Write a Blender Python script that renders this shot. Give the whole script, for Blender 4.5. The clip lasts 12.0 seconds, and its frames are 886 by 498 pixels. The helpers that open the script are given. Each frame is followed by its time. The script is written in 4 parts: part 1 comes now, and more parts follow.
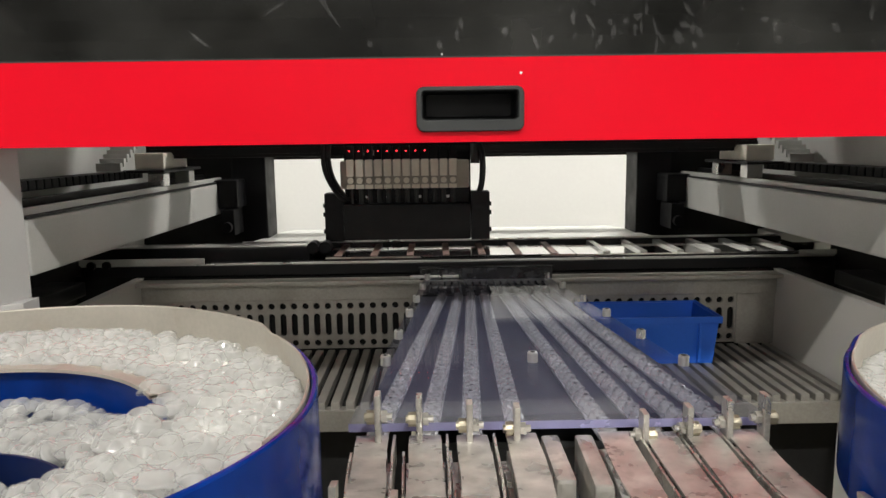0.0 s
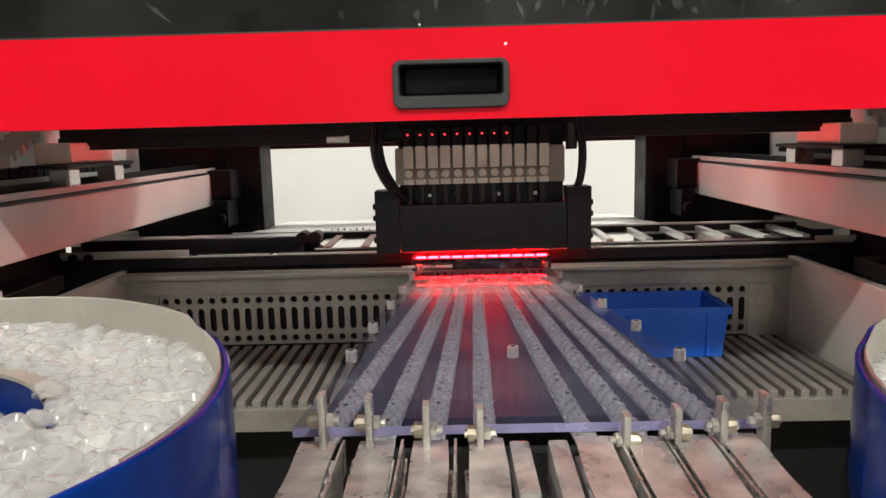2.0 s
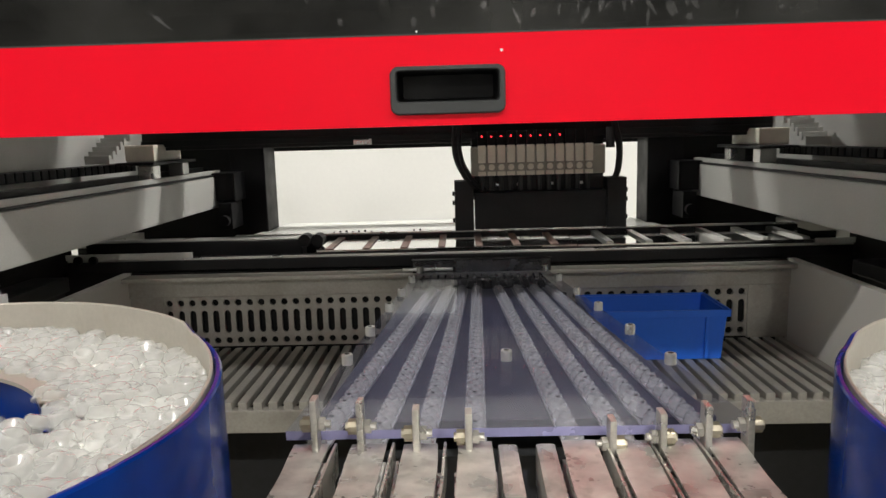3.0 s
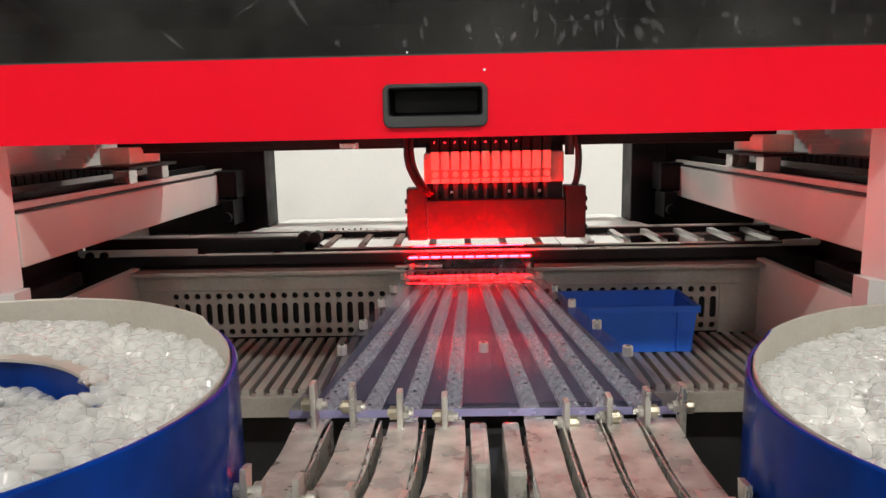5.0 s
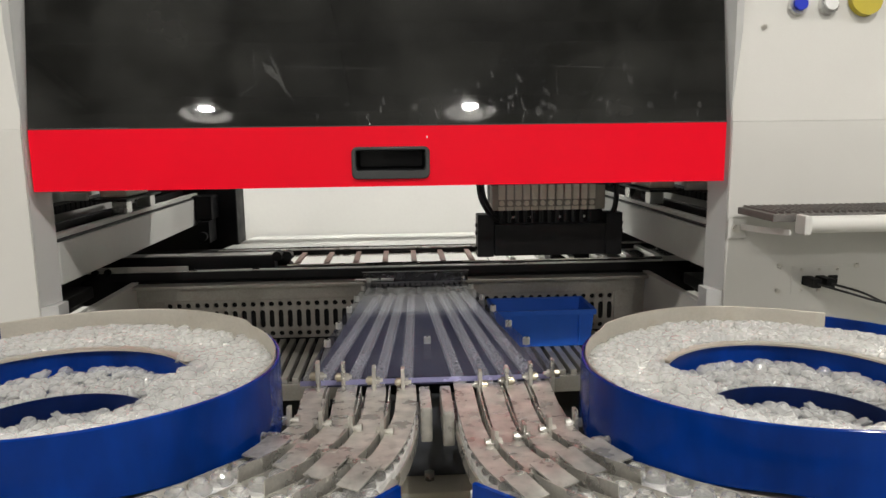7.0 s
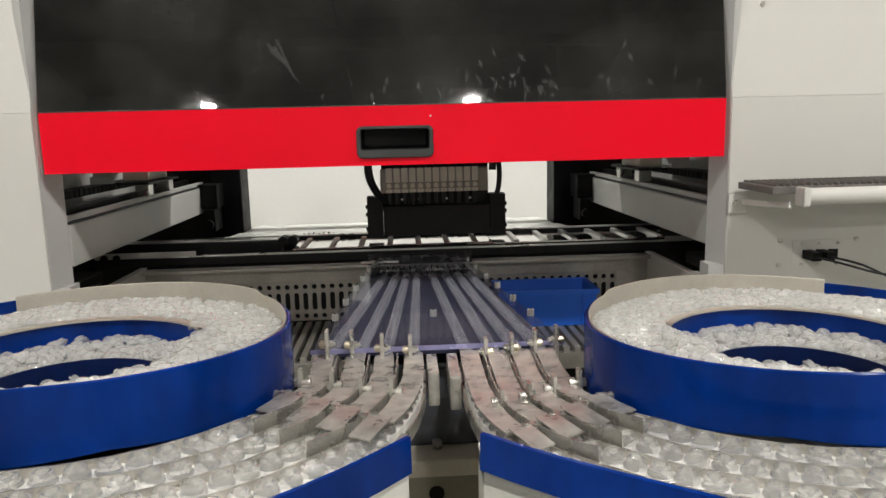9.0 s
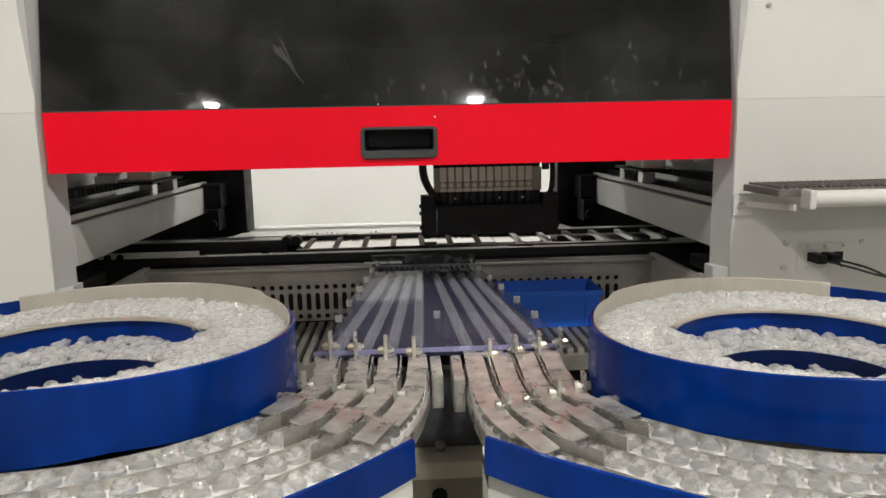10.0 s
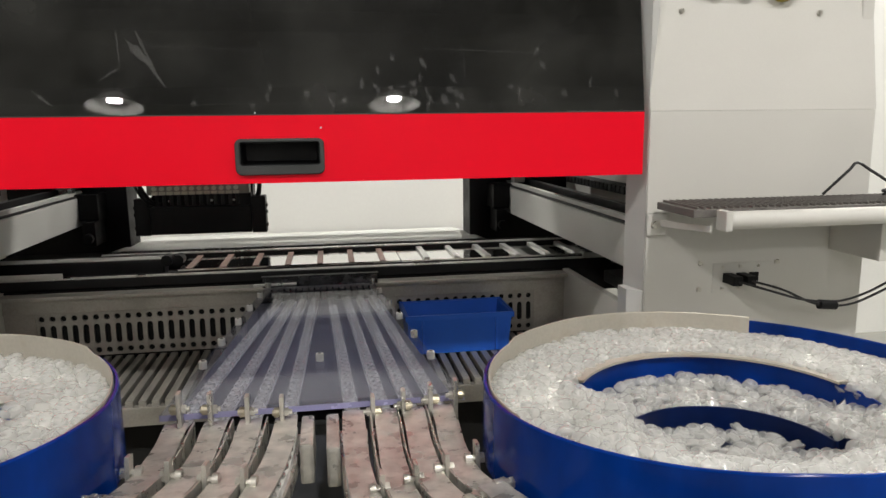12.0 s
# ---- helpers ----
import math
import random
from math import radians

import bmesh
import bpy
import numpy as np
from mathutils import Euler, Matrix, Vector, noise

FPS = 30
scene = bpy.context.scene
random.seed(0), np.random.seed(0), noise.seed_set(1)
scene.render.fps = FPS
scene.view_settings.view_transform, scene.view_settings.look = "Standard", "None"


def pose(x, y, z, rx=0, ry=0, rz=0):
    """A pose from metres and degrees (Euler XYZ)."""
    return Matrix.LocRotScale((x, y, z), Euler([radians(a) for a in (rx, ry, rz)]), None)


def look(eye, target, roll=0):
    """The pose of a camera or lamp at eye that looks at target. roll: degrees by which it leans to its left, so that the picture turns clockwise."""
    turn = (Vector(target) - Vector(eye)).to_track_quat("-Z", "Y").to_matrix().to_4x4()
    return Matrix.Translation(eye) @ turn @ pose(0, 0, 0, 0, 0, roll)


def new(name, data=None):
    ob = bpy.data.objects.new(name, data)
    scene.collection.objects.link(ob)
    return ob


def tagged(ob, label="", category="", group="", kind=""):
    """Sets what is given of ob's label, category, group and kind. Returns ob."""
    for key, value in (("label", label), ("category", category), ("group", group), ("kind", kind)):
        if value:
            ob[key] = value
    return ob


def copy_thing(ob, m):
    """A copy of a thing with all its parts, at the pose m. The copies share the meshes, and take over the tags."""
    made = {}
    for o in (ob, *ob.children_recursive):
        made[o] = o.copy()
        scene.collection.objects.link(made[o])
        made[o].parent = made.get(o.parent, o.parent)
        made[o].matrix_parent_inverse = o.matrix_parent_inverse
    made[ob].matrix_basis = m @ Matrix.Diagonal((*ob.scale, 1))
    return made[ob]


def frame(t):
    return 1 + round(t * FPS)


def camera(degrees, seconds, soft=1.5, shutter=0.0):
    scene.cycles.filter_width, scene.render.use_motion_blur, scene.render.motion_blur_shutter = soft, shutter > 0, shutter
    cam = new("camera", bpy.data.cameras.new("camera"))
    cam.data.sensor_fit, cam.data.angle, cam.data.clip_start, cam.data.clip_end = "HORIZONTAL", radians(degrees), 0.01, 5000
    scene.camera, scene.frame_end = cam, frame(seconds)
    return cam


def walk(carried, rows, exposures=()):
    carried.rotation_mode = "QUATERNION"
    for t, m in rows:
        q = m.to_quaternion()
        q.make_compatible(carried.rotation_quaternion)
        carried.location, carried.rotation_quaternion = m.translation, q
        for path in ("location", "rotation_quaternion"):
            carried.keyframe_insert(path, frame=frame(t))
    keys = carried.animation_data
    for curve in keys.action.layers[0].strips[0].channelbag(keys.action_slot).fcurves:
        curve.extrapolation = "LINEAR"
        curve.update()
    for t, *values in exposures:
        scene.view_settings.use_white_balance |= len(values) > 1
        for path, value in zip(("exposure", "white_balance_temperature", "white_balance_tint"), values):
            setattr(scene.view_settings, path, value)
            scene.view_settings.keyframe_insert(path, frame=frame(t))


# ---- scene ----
cam = camera(63.9, 12.0)
PATH = [
    (0, (-0.041, -0.818, 1.128), (-0.021, 1.161, 0.833), -0.8),
    (0.5, (-0.019, -0.784, 1.124), (-0.019, 1.191, 0.812), 1.8),
    (1, (-0.003, -0.766, 1.114), (-0.024, 1.208, 0.795), -0.5),
    (1.5, (-0.006, -0.761, 1.117), (-0.035, 1.214, 0.807), -1.6),
    (2, (-0.001, -0.762, 1.111), (-0.032, 1.213, 0.8), -1.5),
    (2.5, (0.006, -0.766, 1.114), (-0.038, 1.209, 0.799), -1.5),
    (3, (0.01, -0.77, 1.117), (-0.041, 1.204, 0.805), -1.6),
    (5, (0.024, -0.842, 1.139), (-0.02, 1.129, 0.805), -1.2),
    (5.5, (0.007, -0.928, 1.151), (-0.011, 1.043, 0.812), -1.1),
    (6, (-0.006, -1.013, 1.18), (0.019, 0.958, 0.838), -0.9),
    (6.5, (0.01, -1.091, 1.199), (0.1, 0.88, 0.872), -0.7),
    (7, (0.014, -1.122, 1.21), (0.13, 0.849, 0.888), -0.7),
    (7.5, (0.017, -1.133, 1.184), (0.14, 0.836, 0.856), -1.0),
    (7.7, (0.015, -1.147, 1.174), (0.129, 0.822, 0.841), -1.2),
    (9.5, (0.009, -1.141, 1.184), (0.116, 0.829, 0.854), -1.4),
    (10, (0.008, -1.14, 1.184), (0.108, 0.83, 0.853), -1.2),
    (10.5, (0.009, -1.144, 1.186), (0.098, 0.825, 0.848), -1.0),
    (11, (0.012, -1.141, 1.187), (0.128, 0.826, 0.843), -0.9),
    (11.5, (0.022, -1.103, 1.194), (0.184, 0.859, 0.844), -0.9),
    (12, (0.065, -1.022, 1.205), (0.375, 0.924, 0.863), -0.7),
]
EXPOSURES = [(0.0, 0.20), (3.0, 0.20), (5.0, 0.13), (6.0, 0.07), (7.0, 0.0), (11.0, 0.0), (12.0, -0.06)]
walk(cam, [(t, look(eye, target, roll)) for t, eye, target, roll in PATH], EXPOSURES)
WORLD_LIGHT = 0.25
LAMP_POWER = 62.0

# ---- world and lamps ----
world = bpy.data.worlds.new("world")
scene.world = world
world.use_nodes = True
world.node_tree.nodes["Background"].inputs[0].default_value = (1.0, 0.97, 0.92, 1)
world.node_tree.nodes["Background"].inputs[1].default_value = WORLD_LIGHT

# Rows at y -1.9 and 1.7 are unseen, added to light machine and wall.
LAMP_SPOTS = [(x, y) for y in (-12.6, -9.4, -6.2, -1.9, 1.7) for x in (-2.0, 0.78, 3.45) if (x, y) != (3.45, -6.2)]
for lx, ly in LAMP_SPOTS:
    data = bpy.data.lights.new("lamp_light", "AREA")
    data.shape, data.size, data.energy, data.color = "DISK", 0.15, LAMP_POWER, (1.0, 0.965, 0.915)
    light = new("lamp_light", data)
    light.matrix_world = pose(lx, ly, 3.515)


# ---- materials ----
def material(name, color, rough=0.5, metal=0.0, vary=0.12, scale=12.0, fine=180.0, bump=0.05, coat=0.0, transmission=0.0,
             stain=None, stain_amount=0.0, spread=0.0, ior=1.45, stretch=(1, 1, 1)):
    m = bpy.data.materials.new(name)
    m.use_nodes = True
    nodes, links = m.node_tree.nodes, m.node_tree.links
    b = nodes["Principled BSDF"]
    b.inputs["Metallic"].default_value = metal
    b.inputs["IOR"].default_value = ior
    b.inputs["Coat Weight"].default_value = coat
    b.inputs["Coat Roughness"].default_value = 0.12
    b.inputs["Transmission Weight"].default_value = transmission
    coord = nodes.new("ShaderNodeTexCoord")
    mapping = nodes.new("ShaderNodeMapping")
    mapping.inputs["Scale"].default_value = stretch
    links.new(coord.outputs["Object"], mapping.inputs["Vector"])
    big, small = nodes.new("ShaderNodeTexNoise"), nodes.new("ShaderNodeTexNoise")
    big.inputs["Scale"].default_value, big.inputs["Detail"].default_value = scale, 5
    small.inputs["Scale"].default_value, small.inputs["Detail"].default_value = fine, 3
    for n in (big, small):
        links.new(mapping.outputs[0], n.inputs["Vector"])
    ramp = nodes.new("ShaderNodeMapRange")
    ramp.inputs["From Min"].default_value, ramp.inputs["From Max"].default_value = 0.3, 0.7
    ramp.inputs["To Min"].default_value, ramp.inputs["To Max"].default_value = 1 - vary, 1 + vary * 0.6
    links.new(big.outputs["Fac"], ramp.inputs["Value"])
    ramp2 = nodes.new("ShaderNodeMapRange")
    ramp2.inputs["From Min"].default_value, ramp2.inputs["From Max"].default_value = 0.3, 0.7
    ramp2.inputs["To Min"].default_value, ramp2.inputs["To Max"].default_value = 1 - vary * 0.4, 1 + vary * 0.3
    links.new(small.outputs["Fac"], ramp2.inputs["Value"])
    mul = nodes.new("ShaderNodeMath")
    mul.operation = "MULTIPLY"
    links.new(ramp.outputs[0], mul.inputs[0])
    links.new(ramp2.outputs[0], mul.inputs[1])
    value = mul.outputs[0]
    if spread:
        info = nodes.new("ShaderNodeObjectInfo")
        r3 = nodes.new("ShaderNodeMapRange")
        r3.inputs["To Min"].default_value, r3.inputs["To Max"].default_value = 1 - spread, 1 + spread
        links.new(info.outputs["Random"], r3.inputs["Value"])
        mul2 = nodes.new("ShaderNodeMath")
        mul2.operation = "MULTIPLY"
        links.new(value, mul2.inputs[0])
        links.new(r3.outputs[0], mul2.inputs[1])
        value = mul2.outputs[0]
    tint = nodes.new("ShaderNodeVectorMath")
    tint.operation = "SCALE"
    tint.inputs[0].default_value = color
    links.new(value, tint.inputs["Scale"])
    out = tint.outputs[0]
    if stain:
        spot = nodes.new("ShaderNodeTexNoise")
        spot.inputs["Scale"].default_value, spot.inputs["Detail"].default_value = scale * 2.3, 7
        links.new(mapping.outputs[0], spot.inputs["Vector"])
        sr = nodes.new("ShaderNodeMapRange")
        sr.inputs["From Min"].default_value, sr.inputs["From Max"].default_value = 0.55, 0.72
        sr.inputs["To Max"].default_value = stain_amount
        links.new(spot.outputs["Fac"], sr.inputs["Value"])
        mix = nodes.new("ShaderNodeMix")
        mix.data_type = "RGBA"
        links.new(sr.outputs[0], mix.inputs["Factor"])
        links.new(out, mix.inputs["A"])
        mix.inputs["B"].default_value = (*stain, 1)
        out = mix.outputs["Result"]
    links.new(out, b.inputs["Base Color"])
    rr = nodes.new("ShaderNodeMapRange")
    rr.inputs["From Min"].default_value, rr.inputs["From Max"].default_value = 0.3, 0.7
    rr.inputs["To Min"].default_value, rr.inputs["To Max"].default_value = max(0.02, rough * 0.8), min(1, rough * 1.25)
    links.new(big.outputs["Fac"], rr.inputs["Value"])
    links.new(rr.outputs[0], b.inputs["Roughness"])
    if bump:
        bp = nodes.new("ShaderNodeBump")
        bp.inputs["Strength"].default_value, bp.inputs["Distance"].default_value = bump, 0.002
        links.new(small.outputs["Fac"], bp.inputs["Height"])
        links.new(bp.outputs[0], b.inputs["Normal"])
    return m


def clear_sheet(name, tint, rough, ior=1.45, smear=0.0, haze=0.0, haze_color=(0.5, 0.5, 0.5), edge=0.9):
    """A clear or dark tinted sheet: see-through with a gloss on top, and wiped smears in the gloss."""
    m = bpy.data.materials.new(name)
    m.use_nodes = True
    nodes, links = m.node_tree.nodes, m.node_tree.links
    nodes.remove(nodes["Principled BSDF"])
    clear, gloss, mix = nodes.new("ShaderNodeBsdfTransparent"), nodes.new("ShaderNodeBsdfGlossy"), nodes.new("ShaderNodeMixShader")
    clear.inputs["Color"].default_value = (*tint, 1)
    facing, power, gain = nodes.new("ShaderNodeLayerWeight"), nodes.new("ShaderNodeMath"), nodes.new("ShaderNodeMath")
    power.operation, gain.operation = "POWER", "MULTIPLY_ADD"
    power.inputs[1].default_value = 5.0
    gain.inputs[1].default_value, gain.inputs[2].default_value = edge, ((ior - 1) / (ior + 1)) ** 2
    links.new(facing.outputs["Facing"], power.inputs[0])
    links.new(power.outputs[0], gain.inputs[0])
    coord, noise_a, rr = nodes.new("ShaderNodeTexCoord"), nodes.new("ShaderNodeTexNoise"), nodes.new("ShaderNodeMapRange")
    noise_a.inputs["Scale"].default_value, noise_a.inputs["Detail"].default_value = 7, 8
    links.new(coord.outputs["Object"], noise_a.inputs["Vector"])
    rr.inputs["From Min"].default_value, rr.inputs["From Max"].default_value = 0.45, 0.75
    rr.inputs["To Min"].default_value, rr.inputs["To Max"].default_value = rough, rough + smear
    links.new(noise_a.outputs["Fac"], rr.inputs["Value"])
    links.new(rr.outputs[0], gloss.inputs["Roughness"])
    links.new(gain.outputs[0], mix.inputs["Fac"])
    body = clear.outputs[0]
    if haze:
        dull, hm, hr = nodes.new("ShaderNodeBsdfDiffuse"), nodes.new("ShaderNodeMixShader"), nodes.new("ShaderNodeMapRange")
        dull.inputs["Color"].default_value = (*haze_color, 1)
        hr.inputs["From Min"].default_value, hr.inputs["From Max"].default_value = 0.4, 0.7
        hr.inputs["To Min"].default_value, hr.inputs["To Max"].default_value = haze * 0.3, haze
        links.new(noise_a.outputs["Fac"], hr.inputs["Value"])
        links.new(hr.outputs[0], hm.inputs["Fac"])
        links.new(clear.outputs[0], hm.inputs[1])
        links.new(dull.outputs[0], hm.inputs[2])
        body = hm.outputs[0]
    links.new(body, mix.inputs[1])
    links.new(gloss.outputs[0], mix.inputs[2])
    links.new(mix.outputs[0], nodes["Material Output"].inputs["Surface"])
    return m


def lens_plastic(name, body, color, gain=0.8, rough=0.06, bend=0.0):
    """Clear moulded plastic: see-through, glossy towards its edges, with a little scattered light in it."""
    m = bpy.data.materials.new(name)
    m.use_nodes = True
    nodes, links = m.node_tree.nodes, m.node_tree.links
    nodes.remove(nodes["Principled BSDF"])
    clear, dull, white = nodes.new("ShaderNodeBsdfTransparent"), nodes.new("ShaderNodeBsdfTranslucent"), nodes.new("ShaderNodeBsdfDiffuse")
    both, soft, mix, gloss = nodes.new("ShaderNodeMixShader"), nodes.new("ShaderNodeMixShader"), nodes.new("ShaderNodeMixShader"), nodes.new("ShaderNodeBsdfGlossy")
    clear.inputs["Color"].default_value = (0.97, 0.975, 0.97, 1)
    dull.inputs["Color"].default_value = white.inputs["Color"].default_value = (*color, 1)
    gloss.inputs["Roughness"].default_value = rough
    both.inputs["Fac"].default_value, soft.inputs["Fac"].default_value = 0.4, body
    facing, power, amount = nodes.new("ShaderNodeLayerWeight"), nodes.new("ShaderNodeMath"), nodes.new("ShaderNodeMath")
    power.operation, amount.operation = "POWER", "MULTIPLY_ADD"
    power.inputs[1].default_value = 2.6
    amount.inputs[1].default_value, amount.inputs[2].default_value = gain, 0.06
    links.new(facing.outputs["Facing"], power.inputs[0])
    links.new(power.outputs[0], amount.inputs[0])
    links.new(amount.outputs[0], mix.inputs["Fac"])
    links.new(white.outputs[0], both.inputs[1])
    links.new(dull.outputs[0], both.inputs[2])
    see = clear.outputs[0]
    if bend:
        glass, partly = nodes.new("ShaderNodeBsdfRefraction"), nodes.new("ShaderNodeMixShader")
        glass.inputs["IOR"].default_value, glass.inputs["Roughness"].default_value = 1.49, 0.02
        partly.inputs["Fac"].default_value = bend
        links.new(clear.outputs[0], partly.inputs[1])
        links.new(glass.outputs[0], partly.inputs[2])
        see = partly.outputs[0]
    links.new(see, soft.inputs[1])
    links.new(both.outputs[0], soft.inputs[2])
    links.new(soft.outputs[0], mix.inputs[1])
    links.new(gloss.outputs[0], mix.inputs[2])
    links.new(mix.outputs[0], nodes["Material Output"].inputs["Surface"])
    return m


def glow(name, color, strength):
    m = bpy.data.materials.new(name)
    m.use_nodes = True
    b = m.node_tree.nodes["Principled BSDF"]
    b.inputs["Base Color"].default_value = (*color, 1)
    b.inputs["Emission Color"].default_value = (*color, 1)
    b.inputs["Emission Strength"].default_value = strength
    return m


WHITE = material("white_powder_coat", (0.62, 0.61, 0.575), 0.42, vary=0.05, scale=3, fine=600, bump=0.04)
JAMB = material("grey_powder_coat", (0.55, 0.55, 0.54), 0.45, vary=0.05, scale=4, fine=600, bump=0.04)
GREY = material("grey_casting_paint", (0.53, 0.535, 0.51), 0.42, vary=0.1, scale=6, fine=300, bump=0.04)
RED = material("red_gloss_paint", (0.86, 0.001, 0.018), 0.4, vary=0.05, scale=2.5, fine=500, bump=0.02, ior=1.22, coat=0.08)
WINDOW = clear_sheet("smoked_window", (0.07, 0.07, 0.072), 0.012, 1.5, 0.05, 0.095, (0.35, 0.35, 0.33))
SMEAR = clear_sheet("dry_smear", (0.96, 0.96, 0.96), 0.3, 1.35, 0.1, 0.055, (0.6, 0.6, 0.58), 0.3)
RUBBER = material("dark_grey_plastic", (0.045, 0.048, 0.048), 0.5, vary=0.15, scale=20, fine=500, bump=0.08)
BLACK = material("black_plastic", (0.006, 0.006, 0.007), 0.5, vary=0.3, scale=18, fine=400, bump=0.08, ior=1.3)
BLACKMETAL = material("black_anodised_metal", (0.010, 0.010, 0.011), 0.4, 0.0, vary=0.3, scale=14, fine=300, bump=0.05, ior=1.33)
HEADBLACK = material("black_head_cover", (0.024, 0.024, 0.026), 0.45, vary=0.25, scale=18, fine=400, bump=0.08, ior=1.3)
# Near-black for dark inner parts; also painted as shade in holes and gaps.
DARK = material("dark_parts_and_shade", (0.014, 0.014, 0.014), 0.7, vary=0.3, scale=8, fine=90, bump=0.05, ior=1.3)
COVER = material("worn_steel_strip", (0.52, 0.50, 0.46), 0.30, 0.52, vary=0.4, scale=45, fine=60, bump=0.3, stain=(0.27, 0.25, 0.22), stain_amount=0.65)
STEEL = material("brushed_steel", (0.60, 0.58, 0.53), 0.28, 0.75, vary=0.25, scale=45, fine=420, bump=0.25, stain=(0.40, 0.37, 0.33), stain_amount=0.35)
SHEET = material("galvanised_sheet", (0.40, 0.385, 0.35), 0.45, 0.6, vary=0.2, scale=10, fine=260, bump=0.06, stain=(0.27, 0.25, 0.21), stain_amount=0.35)
LINER = material("pale_liner_sheet", (0.50, 0.47, 0.41), 0.42, 0.45, vary=0.12, scale=14, fine=300, bump=0.06, stain=(0.42, 0.35, 0.27), stain_amount=0.4)
ALU = material("aluminium", (0.66, 0.66, 0.64), 0.3, 0.9, vary=0.1, scale=12, fine=400, bump=0.04)
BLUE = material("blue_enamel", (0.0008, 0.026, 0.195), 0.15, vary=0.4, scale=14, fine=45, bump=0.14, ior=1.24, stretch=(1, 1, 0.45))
# The bowl's blue again, darkened to paint the shade down in the rings.
SHADEDBLUE = material("shaded_blue_enamel", (0.0008, 0.0075, 0.050), 0.3, vary=0.4, scale=14, fine=60, bump=0.1, ior=1.24)
BLUEBIN = material("blue_plastic", (0.018, 0.145, 0.74), 0.42, vary=0.08, scale=10, fine=300, bump=0.05)
BASEGREY = material("pale_grey_coat", (0.62, 0.62, 0.57), 0.45, vary=0.08, scale=8, fine=300, bump=0.05)
BEIGE = material("beige_painted_steel", (0.70, 0.66, 0.54), 0.55, vary=0.12, scale=8, fine=200, bump=0.05)
OLIVE = material("olive_painted_steel", (0.36, 0.34, 0.26), 0.5, vary=0.15, scale=8, fine=200, bump=0.05)
VIBRATOR = material("blue_black_coat", (0.075, 0.08, 0.09), 0.42, vary=0.15, scale=9, fine=250, bump=0.06)
LENS = lens_plastic("clear_lens_plastic", 0.28, (0.95, 0.945, 0.925), 0.16, 0.09)
LANELENS = lens_plastic("clear_lane_lens", 0.19, (0.99, 0.985, 0.96), 0.75, 0.035, 0.5)
LENSBED = material("packed_lenses", (0.88, 0.875, 0.84), 0.3, vary=0.16, scale=110, fine=170, bump=0.6)
PLATEBASE = material("dark_blue_underplate", (0.038, 0.041, 0.078), 0.4, vary=0.2, scale=10, fine=200, bump=0.04)
COMB = material("dark_polished_comb", (0.09, 0.09, 0.095), 0.25, 0.85, vary=0.4, scale=60, fine=300, bump=0.1)
ACRYLIC = clear_sheet("tinted_acrylic", (0.85, 0.855, 0.90), 0.02, 1.42, 0.06, 0.035, (0.45, 0.46, 0.57), 0.26)
ACRYLICEDGE = material("acrylic_edge", (0.36, 0.35, 0.60), 0.25, vary=0.1, scale=30, fine=300, bump=0.05, transmission=0.3)
RIBBON = material("pale_lane_liner", (0.82, 0.81, 0.78), 0.35, 0.0, vary=0.35, scale=60, fine=400, bump=0.2)
CHANNEL = material("feed_channel", (0.44, 0.44, 0.46), 0.35, 0.0, vary=0.5, scale=75, fine=320, bump=0.3)
# The valves' ivory at half brightness: paints the shade behind them.
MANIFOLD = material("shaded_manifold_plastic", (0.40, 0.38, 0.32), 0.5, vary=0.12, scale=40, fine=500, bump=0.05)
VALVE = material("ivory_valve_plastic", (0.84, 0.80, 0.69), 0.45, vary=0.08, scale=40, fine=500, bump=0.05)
TRAY = material("grey_brown_tray", (0.15, 0.14, 0.13), 0.5, vary=0.3, scale=60, fine=300, bump=0.2)
BRASS = material("dull_brass", (0.52, 0.47, 0.36), 0.3, 0.85, vary=0.25, scale=50, fine=300, bump=0.1)
BROWNBAR = material("brown_divider", (0.20, 0.125, 0.105), 0.5, vary=0.2, scale=40, fine=300, bump=0.1)
MIRROR = material("polished_tray", (0.86, 0.86, 0.84), 0.07, 1.0, vary=0.05, scale=20, fine=200, bump=0.01)
CARD = material("white_board", (0.72, 0.72, 0.70), 0.4, vary=0.06, scale=20, fine=300, bump=0.03)
CABLE = material("black_cable", (0.015, 0.015, 0.016), 0.45, vary=0.2, scale=60, fine=600, bump=0.05)
WALLPAINT = material("wall_paint", (0.86, 0.86, 0.83), 0.8, vary=0.03, scale=1.5, fine=60, bump=0.05)
CEILING = material("ceiling_paint", (0.30, 0.29, 0.27), 0.85, vary=0.7, scale=0.9, fine=12, bump=0.05)
CONCRETE = material("floor_coat", (0.30, 0.30, 0.27), 0.5, vary=0.2, scale=1.5, fine=40, bump=0.1)
LAMPGLOW = glow("lamp_diffuser", (1.0, 0.96, 0.9), 20.0)
REDGLOW = glow("red_led", (1.0, 0.02, 0.03), 6.0)

STROBE = glow("red_strobe_face", (1.0, 0.0006, 0.0014), 1050.0)
BUTTONBLUE = material("blue_button", (0.01, 0.03, 0.45), 0.3, vary=0.05, bump=0.0)
BUTTONYELLOW = material("yellow_button_ring", (0.45, 0.36, 0.02), 0.4, vary=0.05, bump=0.0)


